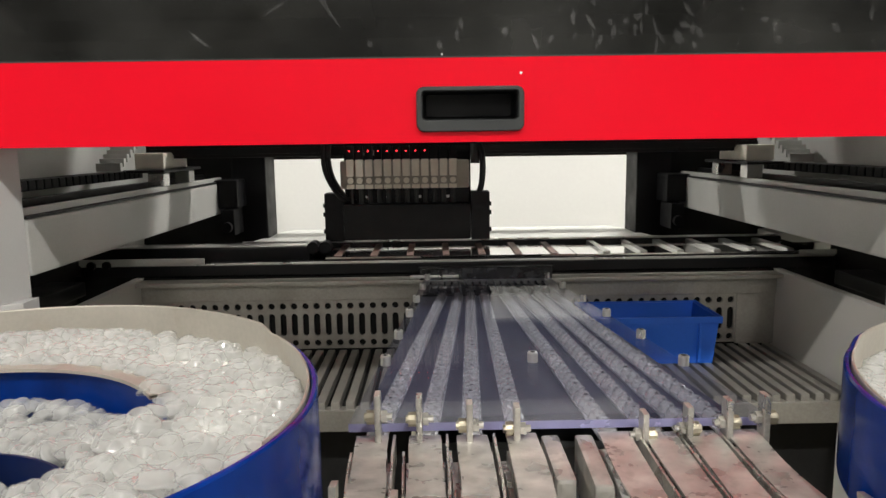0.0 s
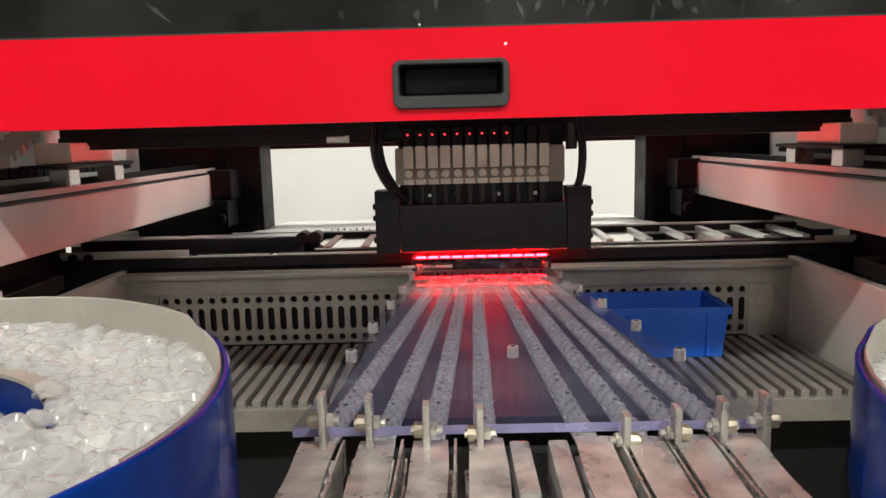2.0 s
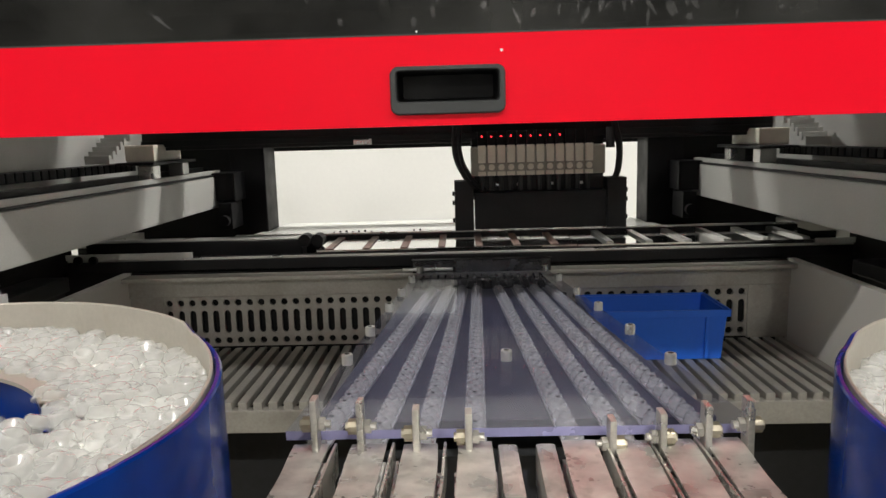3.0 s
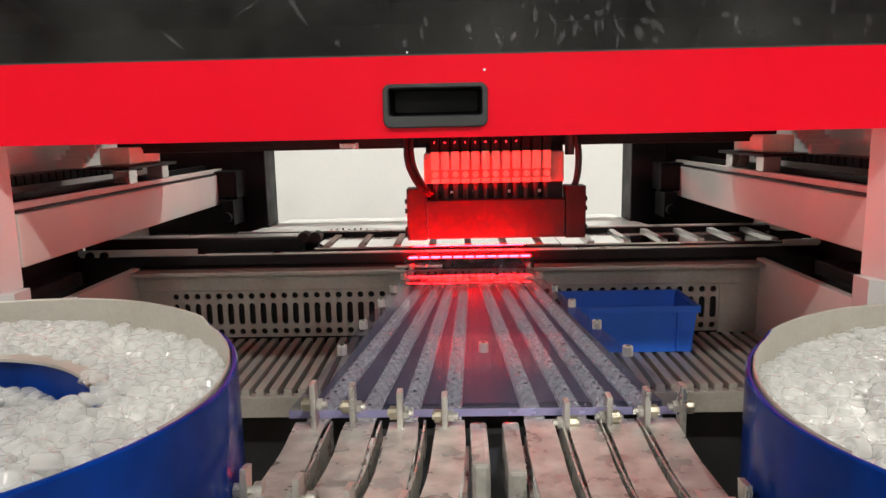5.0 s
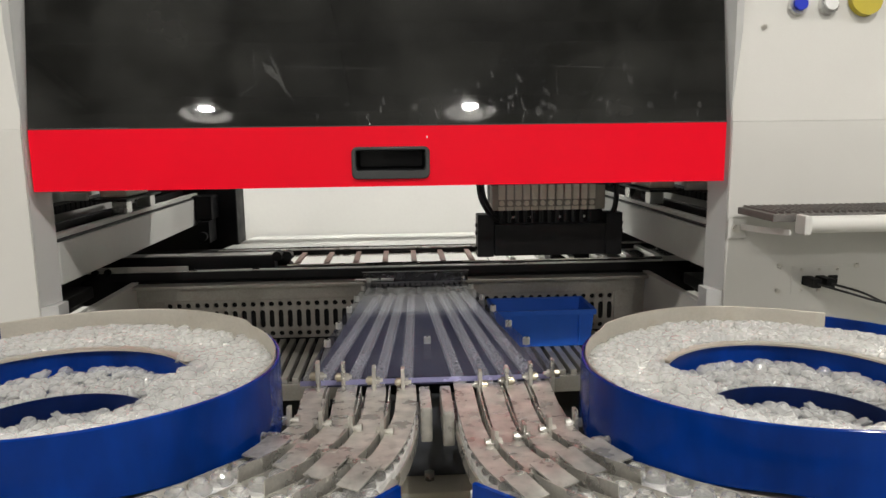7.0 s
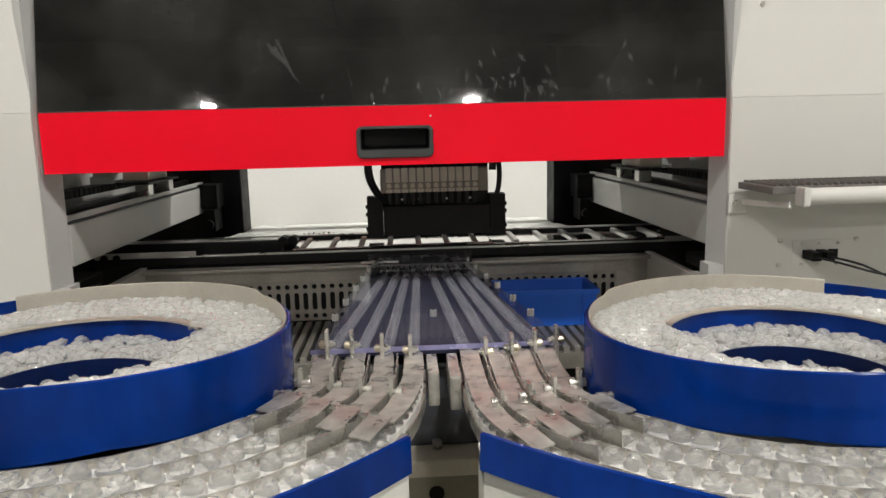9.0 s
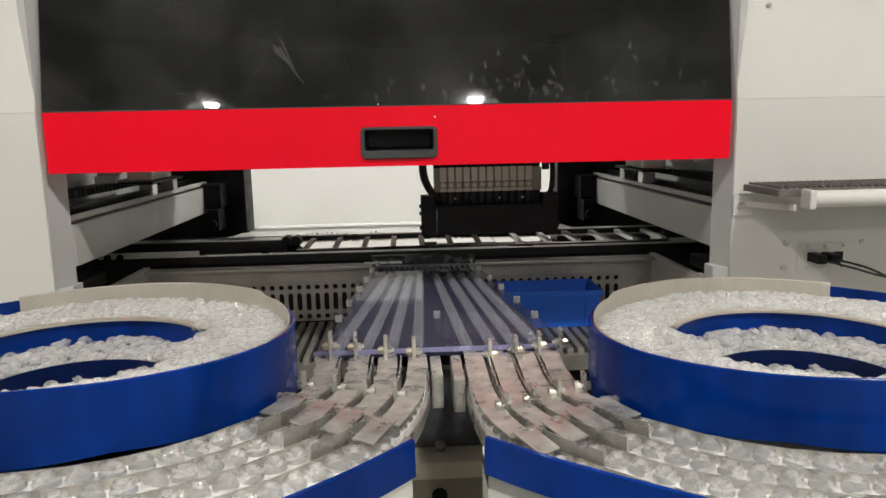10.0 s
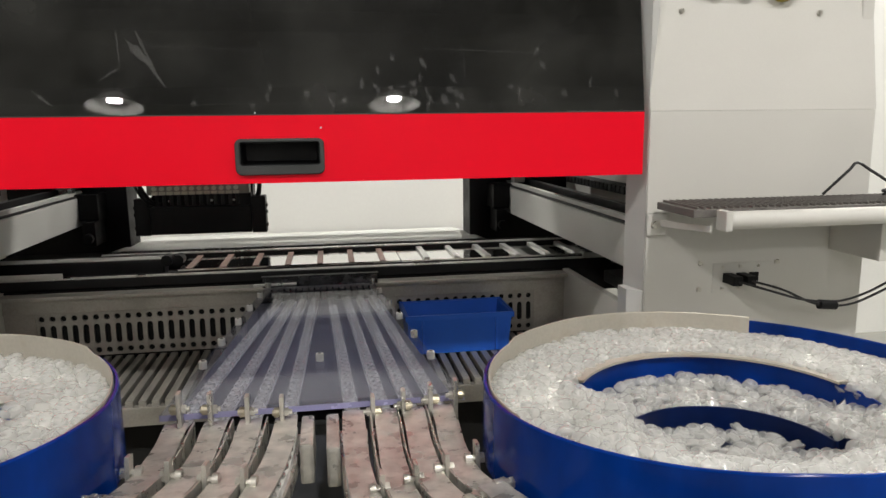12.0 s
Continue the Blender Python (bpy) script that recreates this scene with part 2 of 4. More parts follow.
# ---- mesh helpers ----
def part(name, bm, mat, parent=None, label="", smooth=False):
    """Links a bmesh as one mesh object, under a thing if one is given."""
    me = bpy.data.meshes.new(name)
    if smooth:
        for f in bm.faces:
            f.smooth = True
    bm.to_mesh(me)
    bm.free()
    if smooth:
        me.set_sharp_from_angle(angle=radians(38))
    me.materials.append(mat)
    ob = new(name, me)
    if parent:
        ob.parent = parent
    if label:
        tagged(ob, label)
    return ob


def thing(name, label, category, at=(0, 0, 0), group="", kind=""):
    ob = new(name)
    ob.empty_display_size = 0.05
    ob.location = at
    return tagged(ob, label, category, group, kind)


def box(x0, x1, y0, y1, z0, z1, bevel=0.0, bm=None, turn=None):
    bm = bm or bmesh.new()
    m = Matrix.Translation(((x0 + x1) / 2, (y0 + y1) / 2, (z0 + z1) / 2))
    if turn:
        m = m @ turn
    got = bmesh.ops.create_cube(bm, size=1, matrix=m @ Matrix.Diagonal((abs(x1 - x0), abs(y1 - y0), abs(z1 - z0), 1)))
    if bevel:
        edges = list({e for v in got["verts"] for e in v.link_edges})
        bmesh.ops.bevel(bm, geom=edges, offset=bevel, segments=2, profile=0.7, affect="EDGES")
    return bm


def rod(p0, p1, r, seg=12, bm=None, r2=None):
    bm = bm or bmesh.new()
    p0, p1 = Vector(p0), Vector(p1)
    d = p1 - p0
    m = Matrix.Translation((p0 + p1) / 2) @ d.to_track_quat("Z", "Y").to_matrix().to_4x4()
    bmesh.ops.create_cone(bm, cap_ends=True, segments=seg, radius1=r, radius2=r if r2 is None else r2, depth=d.length, matrix=m)
    return bm


def smooth_line(pts, n=8):
    """A Catmull-Rom line through the points."""
    pts = [Vector(p) for p in pts]
    pts = [2 * pts[0] - pts[1]] + pts + [2 * pts[-1] - pts[-2]]
    out = []
    for i in range(1, len(pts) - 2):
        a, b, c, d = pts[i - 1:i + 3]
        for k in range(n):
            t = k / n
            out.append(0.5 * (2 * b + (c - a) * t + (2 * a - 5 * b + 4 * c - d) * t * t + (3 * b - a - 3 * c + d) * t ** 3))
    out.append(pts[-2])
    return out


def sweep(line, profile, bm=None, closed=True, widths=None):
    """Carries a profile of (across, up) along a line, kept upright, and caps the ends."""
    bm = bm or bmesh.new()
    rings = []
    for i, p in enumerate(line):
        d = (line[min(i + 1, len(line) - 1)] - line[max(i - 1, 0)]).normalized()
        side = d.cross(Vector((0, 0, 1)))
        side = side.normalized() if side.length > 1e-4 else Vector((1, 0, 0))
        up = side.cross(d)
        w = widths[i] if widths else 1.0
        rings.append([bm.verts.new(p + side * a * w + up * b) for a, b in profile])
    n = len(profile)
    for r0, r1 in zip(rings, rings[1:]):
        for k in range(n if closed else n - 1):
            bm.faces.new((r0[k], r0[(k + 1) % n], r1[(k + 1) % n], r1[k]))
    if closed:
        bm.faces.new(rings[0][::-1])
        bm.faces.new(rings[-1])
    bmesh.ops.recalc_face_normals(bm, faces=bm.faces)
    return bm


def circle_profile(r, n=8):
    return [(r * math.cos(2 * math.pi * k / n), r * math.sin(2 * math.pi * k / n)) for k in range(n)]


def rect_profile(w, z0, z1):
    return [(-w / 2, z0), (w / 2, z0), (w / 2, z1), (-w / 2, z1)]


def prism(outline, z0, z1, bm=None):
    """An upright prism over a flat outline."""
    bm = bm or bmesh.new()
    low = [bm.verts.new((x, y, z0)) for x, y in outline]
    top = [bm.verts.new((x, y, z1)) for x, y in outline]
    n = len(outline)
    for i in range(n):
        bm.faces.new((low[i], low[(i + 1) % n], top[(i + 1) % n], top[i]))
    bm.faces.new(low[::-1])
    bm.faces.new(top)
    bmesh.ops.recalc_face_normals(bm, faces=bm.faces)
    return bm


def screw(bm, x, y, z, r=0.004, axis=(0, -1, 0)):
    a = Vector(axis)
    p = Vector((x, y, z))
    rod(p, p + a * r * 0.8, r, 10, bm)
    rod(p + a * r * 0.7, p + a * r * 1.0, r * 0.5, 6, bm)
    return bm


# ---- the room ----
def build_room():
    x0, x1, y0, y1, h = -6.0, 7.5, -14.5, 2.5, 3.6
    tagged(part("floor", box(x0, x1, y0, y1, -0.1, 0.0), CONCRETE), "grey-green coated workshop floor", "floor", kind="structure")
    bm = box(x0, x1, y0, y1, h + 0.1, h + 0.2)
    for k in range(9):
        y = y0 + 1.2 + k * 1.7
        box(x0, x1, y, y + 0.16, h - 0.08, h + 0.0995, 0, bm)
    for x in (-3.4, -0.6, 2.1, 5.0):
        box(x, x + 0.1, y0, y1, h + 0.0, h + 0.09, 0, bm)
    tagged(part("ceiling", bm, CEILING), "dim dark workshop ceiling", "ceiling", kind="structure")
    tagged(part("wall_north", box(x0, x1, y1, y1 + 0.1, 0, h + 0.2), WALLPAINT), "plain white wall behind the machine", "wall", kind="structure")
    tagged(part("wall_south", box(x0, x1, y0 - 0.1, y0, 0, h + 0.2), WALLPAINT), "plain white wall of the workshop", "wall", kind="structure")
    tagged(part("wall_east", box(x1, x1 + 0.1, y0, y1, 0, h + 0.2), WALLPAINT), "plain white side wall", "wall", kind="structure")
    tagged(part("wall_west", box(x0 - 0.1, x0, y0, y1, 0, h + 0.2), WALLPAINT), "plain white side wall", "wall", kind="structure")


def build_lamps():
    lamp = thing("pendant_lamp", "round industrial pendant lamp, lit, with a grey shade", "lamp", (0, 0, 3.45), "pendant lamps")
    bm = bmesh.new()
    ring_in, ring_out = [], []
    for k in range(24):
        a = 2 * math.pi * k / 24
        ring_in.append(bm.verts.new((0.07 * math.cos(a), 0.07 * math.sin(a), 0.14)))
        ring_out.append(bm.verts.new((0.27 * math.cos(a), 0.27 * math.sin(a), 0.0)))
    for k in range(24):
        bm.faces.new((ring_in[k], ring_in[(k + 1) % 24], ring_out[(k + 1) % 24], ring_out[k]))
    bm.faces.new(ring_in)
    part("shade", bm, CARD, lamp, "pale dished shade")
    part("cord", rod((0, 0, 0.14), (0, 0, 0.25), 0.008, 8), BLACK, lamp)
    part("diffuser", rod((0, 0, 0.070), (0, 0, 0.085), 0.075, 24), LAMPGLOW, lamp, "glowing round diffuser")
    first = True
    for lx, ly in LAMP_SPOTS:
        if first:
            lamp.location, first = (lx, ly, 3.45), False
        else:
            copy_thing(lamp, pose(lx, ly, 3.45))


# ---- the machine ----
JX = 0.551          # half the opening's width at the front
MID = -0.005         # the opening's middle
BAND0, BAND1 = 1.129, 1.223
LEAN = math.tan(radians(9.0))
PANEL_END = 0.925


def leaning(x0, x1, z0, z1, y_front, thick, bm=None):
    """A sheet that leans back from z0 upwards."""
    bm = bm or bmesh.new()
    v = [bm.verts.new((x, y_front + (z - z0) * LEAN + t, z)) for x in (x0, x1) for z in (z0, z1) for t in (0, thick)]
    for q in ((0, 2, 6, 4), (1, 5, 7, 3), (0, 1, 3, 2), (4, 6, 7, 5), (0, 4, 5, 1), (2, 3, 7, 6)):
        bm.faces.new([v[i] for i in q])
    bmesh.ops.recalc_face_normals(bm, faces=bm.faces)
    return bm


def perforated_sheet(x0, x1, z0, z1, y, cols):
    """A sheet with columns of a round hole, a long slot and a round hole."""
    w, h = (x1 - x0) / cols, z1 - z0
    flat = bmesh.new()
    loops = []

    def loop(pts):
        vs = [flat.verts.new((a, 0, b)) for a, b in pts]
        for i in range(len(vs)):
            flat.edges.new((vs[i], vs[(i + 1) % len(vs)]))
        return vs

    loop([(0, 0), (w, 0), (w, h), (0, h)])
    r, rs = w * 0.29, w * 0.27
    for cz in (h * 0.12, h * 0.88):
        loops.append([(w / 2 + r * math.cos(2 * math.pi * k / 10), cz + r * math.sin(2 * math.pi * k / 10)) for k in range(10)])
    s0, s1 = h * 0.27, h * 0.73
    slot = [(w / 2 + rs * math.cos(math.pi * k / 5), s1 - rs + rs * math.sin(math.pi * k / 5)) for k in range(6)]
    slot += [(w / 2 - rs * math.cos(math.pi * k / 5), s0 + rs - rs * math.sin(math.pi * k / 5)) for k in range(6)]
    loops.append(slot)
    for pts in loops:
        loop(pts)
    bmesh.ops.triangle_fill(flat, edges=flat.edges, use_beauty=True, use_dissolve=False)
    flat.verts.index_update()
    verts = [tuple(v.co) for v in flat.verts]
    faces = [[v.index for v in f.verts] for f in flat.faces]
    flat.free()
    bm = bmesh.new()
    for c in range(cols):
        dx = x0 + c * w
        vs = [bm.verts.new((a + dx, y, b + z0)) for a, _, b in verts]
        for f in faces:
            bm.faces.new([vs[i] for i in f])
        for pts in loops:
            ring = [bm.verts.new((a + dx, y, b + z0)) for a, b in pts]
            back = [bm.verts.new((a + dx, y + 0.004, b + z0)) for a, b in pts]
            for k in range(len(pts)):
                bm.faces.new((ring[k], ring[(k + 1) % len(pts)], back[(k + 1) % len(pts)], back[k]))
    bmesh.ops.recalc_face_normals(bm, faces=bm.faces)
    return bm


def build_machine():
    m = thing("pick_and_place_machine", "white pick-and-place machine with a grey inside and an open feeder bay", "machine")
    for s in (-1, 1):
        a, b = sorted((MID + s * JX, s * PANEL_END if s > 0 else -1.2))
        part("front_panel", box(a, b, 0.0, 0.022, 0.08, BAND1, 0.003), WHITE, m, "white painted front panel")
        part("upper_panel", leaning(a, b, BAND1, 1.78, 0.0, 0.022), WHITE, m, "white upper panel that leans back")
        part("jamb", prism([(MID + s * (JX + 0.02), 0.023), (MID + s * (JX - 0.0015), 0.002), (MID + s * (JX - 0.0135), 0.050), (MID + s * (JX + 0.02), 0.050)], 0.9465, 1.5), JAMB, m, "pale grey door jamb")
        part("jamb_foot", prism([(MID + s * (JX + 0.02), 0.023), (MID + s * (JX - 0.002), 0.002), (MID + s * (JX - 0.022), 0.016), (MID + s * (JX - 0.022), 0.050), (MID + s * (JX + 0.02), 0.050)], 0.90, 0.946), JAMB, m)
        a, b = sorted((s * 0.545, s * 0.56))
        part("bay_side", box(a, b, 0.052, 0.395, 0.70, 0.905, 0.002), WHITE, m, "pale side sheet of the feeder bay")
        a, b = (PANEL_END - 0.02, PANEL_END) if s > 0 else (-1.2, -1.18)
        part("side_panel", box(a, b, 0.022, 1.05, 0.08, 1.75, 0.002), WHITE, m, "white side panel")
        # carriage beam with its guide rail
        a, b = sorted((s * 0.540, s * 0.62))
        part("side_beam", box(a, b, 0.052, 0.88, 0.972, 1.042, 0.004), GREY, m, "grey cast side beam")
        a, b = sorted((s * 0.541, s * 0.62))
        part("beam_cap", box(a, b, 0.052, 0.88, 1.0425, 1.046, 0.001), BLACKMETAL, m)
        a, b = sorted((s * 0.547, s * 0.559))
        part("guide_rail", box(a, b, 0.053, 0.88, 1.0465, 1.055, 0.001), GREY, m, "grey linear guide rail")
        a, b = sorted((s * 0.585, s * 0.60))
        part("guide_rail", box(a, b, 0.053, 0.88, 1.0465, 1.062, 0.001), BLACKMETAL, m, "black linear guide rail")
        a, b = sorted((s * 0.675, s * 0.69))
        part("side_casting", box(a, b, 0.052, 0.45, 0.85, 0.984, 0.003), DARK, m, "dark casting beside the conveyor")
        a, b = sorted((s * 0.60, s * 0.655))
        part("clamp_block", box(a, b, 0.14, 0.30, 0.895, 0.918, 0.003), BLACKMETAL, m)
        part("clamp_knob", rod((s * 0.632, 0.14, 0.907), (s * 0.632, 0.128, 0.907), 0.012, 14), RUBBER, m)
        # black upright behind the beam
        a, b = sorted((s * 0.447, s * 0.53))
        part("upright", box(a, b, 0.90, 1.0, 0.85, 1.45, 0.004), BLACK, m, "black upright")
        a, b = sorted((s * 0.495, s * 0.57))
        part("motor_box", box(a, b, 0.82, 0.90, 0.985, 1.05, 0.006), BLACK, m)
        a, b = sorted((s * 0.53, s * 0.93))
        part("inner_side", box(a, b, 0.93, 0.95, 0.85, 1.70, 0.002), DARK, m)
        a, b = sorted((s * 0.50, s * 0.53))
        part("bracket", box(a, b, 0.80, 0.88, 0.925, 0.984, 0.003), BLACK, m)
        bm = rod((s * 0.515, 0.80, 0.945), (s * 0.515, 0.785, 0.945), 0.012, 14)
        part("pulley", bm, BLACKMETAL, m)
        # grey inner side wall above the beam
        a, b = sorted((s * 0.70, s * 0.715))
        part("inner_wall", box(a, b, 0.052, 0.83, 0.985, 1.45, 0.002), GREY, m)
        bm = bmesh.new()
        for k in range(24):
            y = 0.13 + k * 0.022
            box(min(s * 0.64, s * 0.68), max(s * 0.64, s * 0.68), y, y + 0.018, 1.066, 1.082, 0.002, bm)
        part("cable_chain", bm, BLACK, m, "black cable chain")
        a, b = sorted((s * 0.76, s * 0.90))
        part("side_ledge", box(a, b, 0.832, 0.928, 0.885, 0.907, 0.002), WHITE, m, "pale ledge behind the conveyor")
    # Unseen panel, added to cut the back wall's reflection in the plate.
    part("rear_cover", box(-0.53, 0.53, 1.02, 1.04, 1.092, 1.26, 0.002), DARK, m, "dark cover added above the open back to limit reflections")
    part("top_cover", box(-1.2, PANEL_END, 0.10, 0.82, 1.76, 1.78, 0.002), WHITE, m)
    # the rear ledge with its raised lip
    part("rear_ledge", prism([(-0.48, 0.80), (0.48, 0.80), (0.43, 1.06), (-0.43, 1.06)], 0.885, 0.905), GREY, m, "grey rear ledge")
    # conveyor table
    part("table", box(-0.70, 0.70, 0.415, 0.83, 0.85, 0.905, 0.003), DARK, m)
    part("front_rail", box(-0.655, 0.655, 0.3965, 0.409, 0.905, 0.9235, 0.002), BLACKMETAL, m, "black front conveyor rail")
    part("rail_cap", box(-0.655, 0.655, 0.398, 0.4085, 0.9238, 0.9268, 0.0005), ALU, m, "bright edge of the conveyor rail")
    part("belt", box(-0.655, 0.655, 0.4095, 0.4125, 0.905, 0.928, 0.0005), BLACK, m)
    part("rear_rail", box(-0.42, 0.64, 0.562, 0.577, 0.905, 0.938, 0.002), BLACKMETAL, m, "black rear conveyor rail")
    part("rail_cap", box(-0.42, 0.64, 0.563, 0.574, 0.9385, 0.9415, 0.0008), ALU, m)
    part("left_guide", box(-0.655, -0.27, 0.46, 0.50, 0.905, 0.946, 0.003), BLACKMETAL, m, "black guide block")
    part("guide_cap", box(-0.655, -0.27, 0.462, 0.498, 0.9462, 0.9480, 0.0005), ALU, m, "bright cap of the guide block")
    part("end_profile", box(-0.655, -0.44, 0.3925, 0.396, 0.9275, 0.9375, 0.001), GREY, m, "bright steel end of the conveyor rail")
    part("end_profile", box(0.590, 0.655, 0.3925, 0.396, 0.9275, 0.9365, 0.001), GREY, m, "bright steel end of the conveyor rail")
    for x in (-0.632, -0.606):
        part("end_roller", rod((x, 0.386, 0.928), (x, 0.3922, 0.928), 0.007, 14), BLACK, m)
    for x in (-0.262, -0.240):
        part("roller", rod((x, 0.445, 0.945), (x, 0.475, 0.945), 0.011, 14), BLACK, m)
    for k in range(9):
        x = -0.235 + k * 0.012 + (0.07 if k > 6 else 0)
        part("sensor_pin", box(x, x + 0.003, 0.580, 0.584, 0.938, 0.942 + 0.001 * (k % 3)), BLACK, m)
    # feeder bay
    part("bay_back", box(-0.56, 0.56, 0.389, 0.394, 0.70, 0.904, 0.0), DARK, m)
    part("bay_sheet", box(-0.545, 0.545, 0.375, 0.3845, 0.864, 0.894, 0.002), SHEET, m, "bent steel sheet over the slots")
    part("bay_lip", box(-0.545, 0.545, 0.352, 0.388, 0.8945, 0.902, 0.002), SHEET, m)
    part("perforated_panel", perforated_sheet(-0.49, 0.478, 0.778, 0.8635, 0.380, 50), SHEET, m, "steel panel with round holes and slots")
    part("bay_sheet", box(-0.545, -0.4905, 0.379, 0.3845, 0.775, 0.8635, 0.001), SHEET, m)
    part("bay_sheet", box(0.4785, 0.545, 0.379, 0.3845, 0.775, 0.8635, 0.001), SHEET, m)
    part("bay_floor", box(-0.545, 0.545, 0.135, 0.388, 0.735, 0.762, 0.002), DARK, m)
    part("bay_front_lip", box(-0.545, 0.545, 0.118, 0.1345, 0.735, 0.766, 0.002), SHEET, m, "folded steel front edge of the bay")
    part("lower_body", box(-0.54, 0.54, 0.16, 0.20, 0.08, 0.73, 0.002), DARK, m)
    slat = box(-0.0062, 0.0062, 0.122, 0.378, 0.7625, 0.776, 0.002)
    first = part("grille_slat", slat, SHEET, m)
    first.location.x = -0.53
    for k in range(1, 53):
        s2 = new("grille_slat", first.data)
        s2.parent = m
        s2.location.x = -0.53 + 0.0204 * k
    # sockets and screws on the right panel
    part("socket_plate", box(0.66, 0.765, -0.0015, 0.0015, 0.938, 0.985, 0.0005), WHITE, m)
    for x in (0.685, 0.708, 0.73):
        part("usb_socket", box(x - 0.008, x + 0.008, -0.004, -0.0016, 0.954, 0.969, 0.001), BLACK, m)
    for x in (0.676, 0.706, 0.737):
        for z in (0.944, 0.979):
            part("screw", screw(bmesh.new(), x, -0.0016, z, 0.0025), STEEL, m)
    for x, y, z in ((0.638, 0, 0.986), (0.637, 0, 0.944), (0.77, 0, 0.984), (0.77, 0, 0.942), (0.60, 0.0235, 1.371), (0.83, 0.0235, 1.371)):
        part("screw", screw(bmesh.new(), x, y, z, 0.0042), STEEL, m, "small steel screw")
    # buttons
    for x, mat, label in ((0.655, BUTTONBLUE, "blue push button"), (0.705, CARD, "white push button")):
        b = part("button_ring", rod((x, 0.028, 1.405), (x, 0.020, 1.406), 0.0155, 20), ALU, m, "push button with a bright ring")
        part("button_cap", rod((x, 0.019, 1.406), (x, 0.014, 1.407), 0.011, 20), mat, b, label)
    b = part("button_ring", rod((0.765, 0.028, 1.412), (0.765, 0.018, 1.414), 0.026, 20), BUTTONYELLOW, m, "yellow stop button ring")
    return m


SMUDGE = random.Random(41)
SPECKS = tuple((SMUDGE.choice((SMUDGE.gauss(0.17, 0.045), SMUDGE.uniform(-0.12, 0.52))), 1.232 + abs(SMUDGE.gauss(0, 0.03)), SMUDGE.uniform(0.002, 0.007), SMUDGE.uniform(0.004, 0.018), SMUDGE.uniform(-35, 35)) for k in range(46))


def build_door():
    d = thing("front_cover", "red and smoked-glass front cover, raised a little", "machine door")
    lo, hi = -0.5425, 0.5335
    bm = box(lo, -0.054, -0.006, 0.012, BAND0, BAND1)
    box(0.054, hi, -0.006, 0.012, BAND0, BAND1, 0, bm)
    box(-0.054, 0.054, -0.006, 0.012, BAND0, 1.1535, 0, bm)
    box(-0.054, 0.054, -0.006, 0.012, 1.1855, BAND1, 0, bm)
    band = part("red_band", bm, RED, d, "glossy red lower band")
    part("window", leaning(lo, hi, BAND1 + 0.0008, 1.75, -0.005, 0.006), WINDOW, d, "smoked dark window with wiped smears")
    part("window_edge", box(lo, hi, -0.0065, 0.004, BAND1 - 0.001, BAND1 + 0.0005), RUBBER, d)
    part("band_return", box(lo, hi, 0.0122, 0.05, BAND0 + 0.001, BAND0 + 0.004), RED, d)
    for x, z, w, hh, a in ((-0.163, 1.286, 0.006, 0.062, 32), (-0.180, 1.306, 0.012, 0.034, 40), (-0.172, 1.312, 0.004, 0.060, 24), (-0.215, 1.279, 0.003, 0.03, -58), (-0.30, 1.245, 0.004, 0.03, 50), (-0.205, 1.315, 0.002, 0.06, 4),
                           (0.16, 1.30, 0.006, 0.012, 20), (0.19, 1.265, 0.005, 0.010, -30), (0.24, 1.255, 0.008, 0.012, 60), (0.37, 1.31, 0.006, 0.014, -15), (0.41, 1.25, 0.009, 0.012, 40), (0.45, 1.262, 0.006, 0.010, 10), (0.49, 1.25, 0.008, 0.012, 10), (0.33, 1.26, 0.010, 0.006, 0), (-0.10, 1.312, 0.30, 0.0010, -2), (0.30, 1.310, 0.34, 0.0010, -2), (0.262, 1.29, 0.0012, 0.06, 1)) + SPECKS:
        bm = bmesh.new()
        pts = [(0.5 * w * (1 + 0.3 * math.sin(k * 2.3)) * math.cos(2 * math.pi * k / 14), 0.5 * hh * (1 + 0.25 * math.cos(k * 1.7)) * math.sin(2 * math.pi * k / 14)) for k in range(14)]
        ca, sa = math.cos(radians(a)), math.sin(radians(a))
        bm.faces.new([bm.verts.new((x + u * ca - v * sa, -0.0058 + (z + u * sa + v * ca - BAND1) * LEAN, z + u * sa + v * ca)) for u, v in pts])
        part("smear", bm, SMEAR, d, "faint dry smear on the window")
    # recessed handle: rounded rim with a sunk tray
    hx, z0, z1, n = 0.0605, 1.1405, 1.1905, 6

    def rounded(hw, lo, hi, r, y):
        pts = []
        for cx, cz, a0 in ((hw - r, hi - r, 0), (-hw + r, hi - r, 90), (-hw + r, lo + r, 180), (hw - r, lo + r, 270)):
            for k in range(n + 1):
                a = radians(a0 + 90 * k / n)
                pts.append((cx + r * math.cos(a), y, cz + r * math.sin(a)))
        return pts

    bm = bmesh.new()
    loops = [rounded(hx, z0, z1, 0.009, -0.0061), rounded(hx, z0, z1, 0.009, -0.0095), rounded(hx - 0.0015, z0 + 0.0015, z1 - 0.0015, 0.008, -0.011),
             rounded(hx - 0.0055, z0 + 0.012, z1 - 0.004, 0.005, -0.011), rounded(hx - 0.007, z0 + 0.0135, z1 - 0.0055, 0.004, -0.008)]
    rings = [[bm.verts.new(p) for p in l] for l in loops]
    c = len(rings[0])
    for r0, r1 in zip(rings, rings[1:]):
        for k in range(c):
            bm.faces.new((r0[k], r0[(k + 1) % c], r1[(k + 1) % c], r1[k]))
    bmesh.ops.recalc_face_normals(bm, faces=bm.faces)
    rim = part("handle_rim", bm, RUBBER, d, "dark grey moulded handle rim", True)
    bm = bmesh.new()
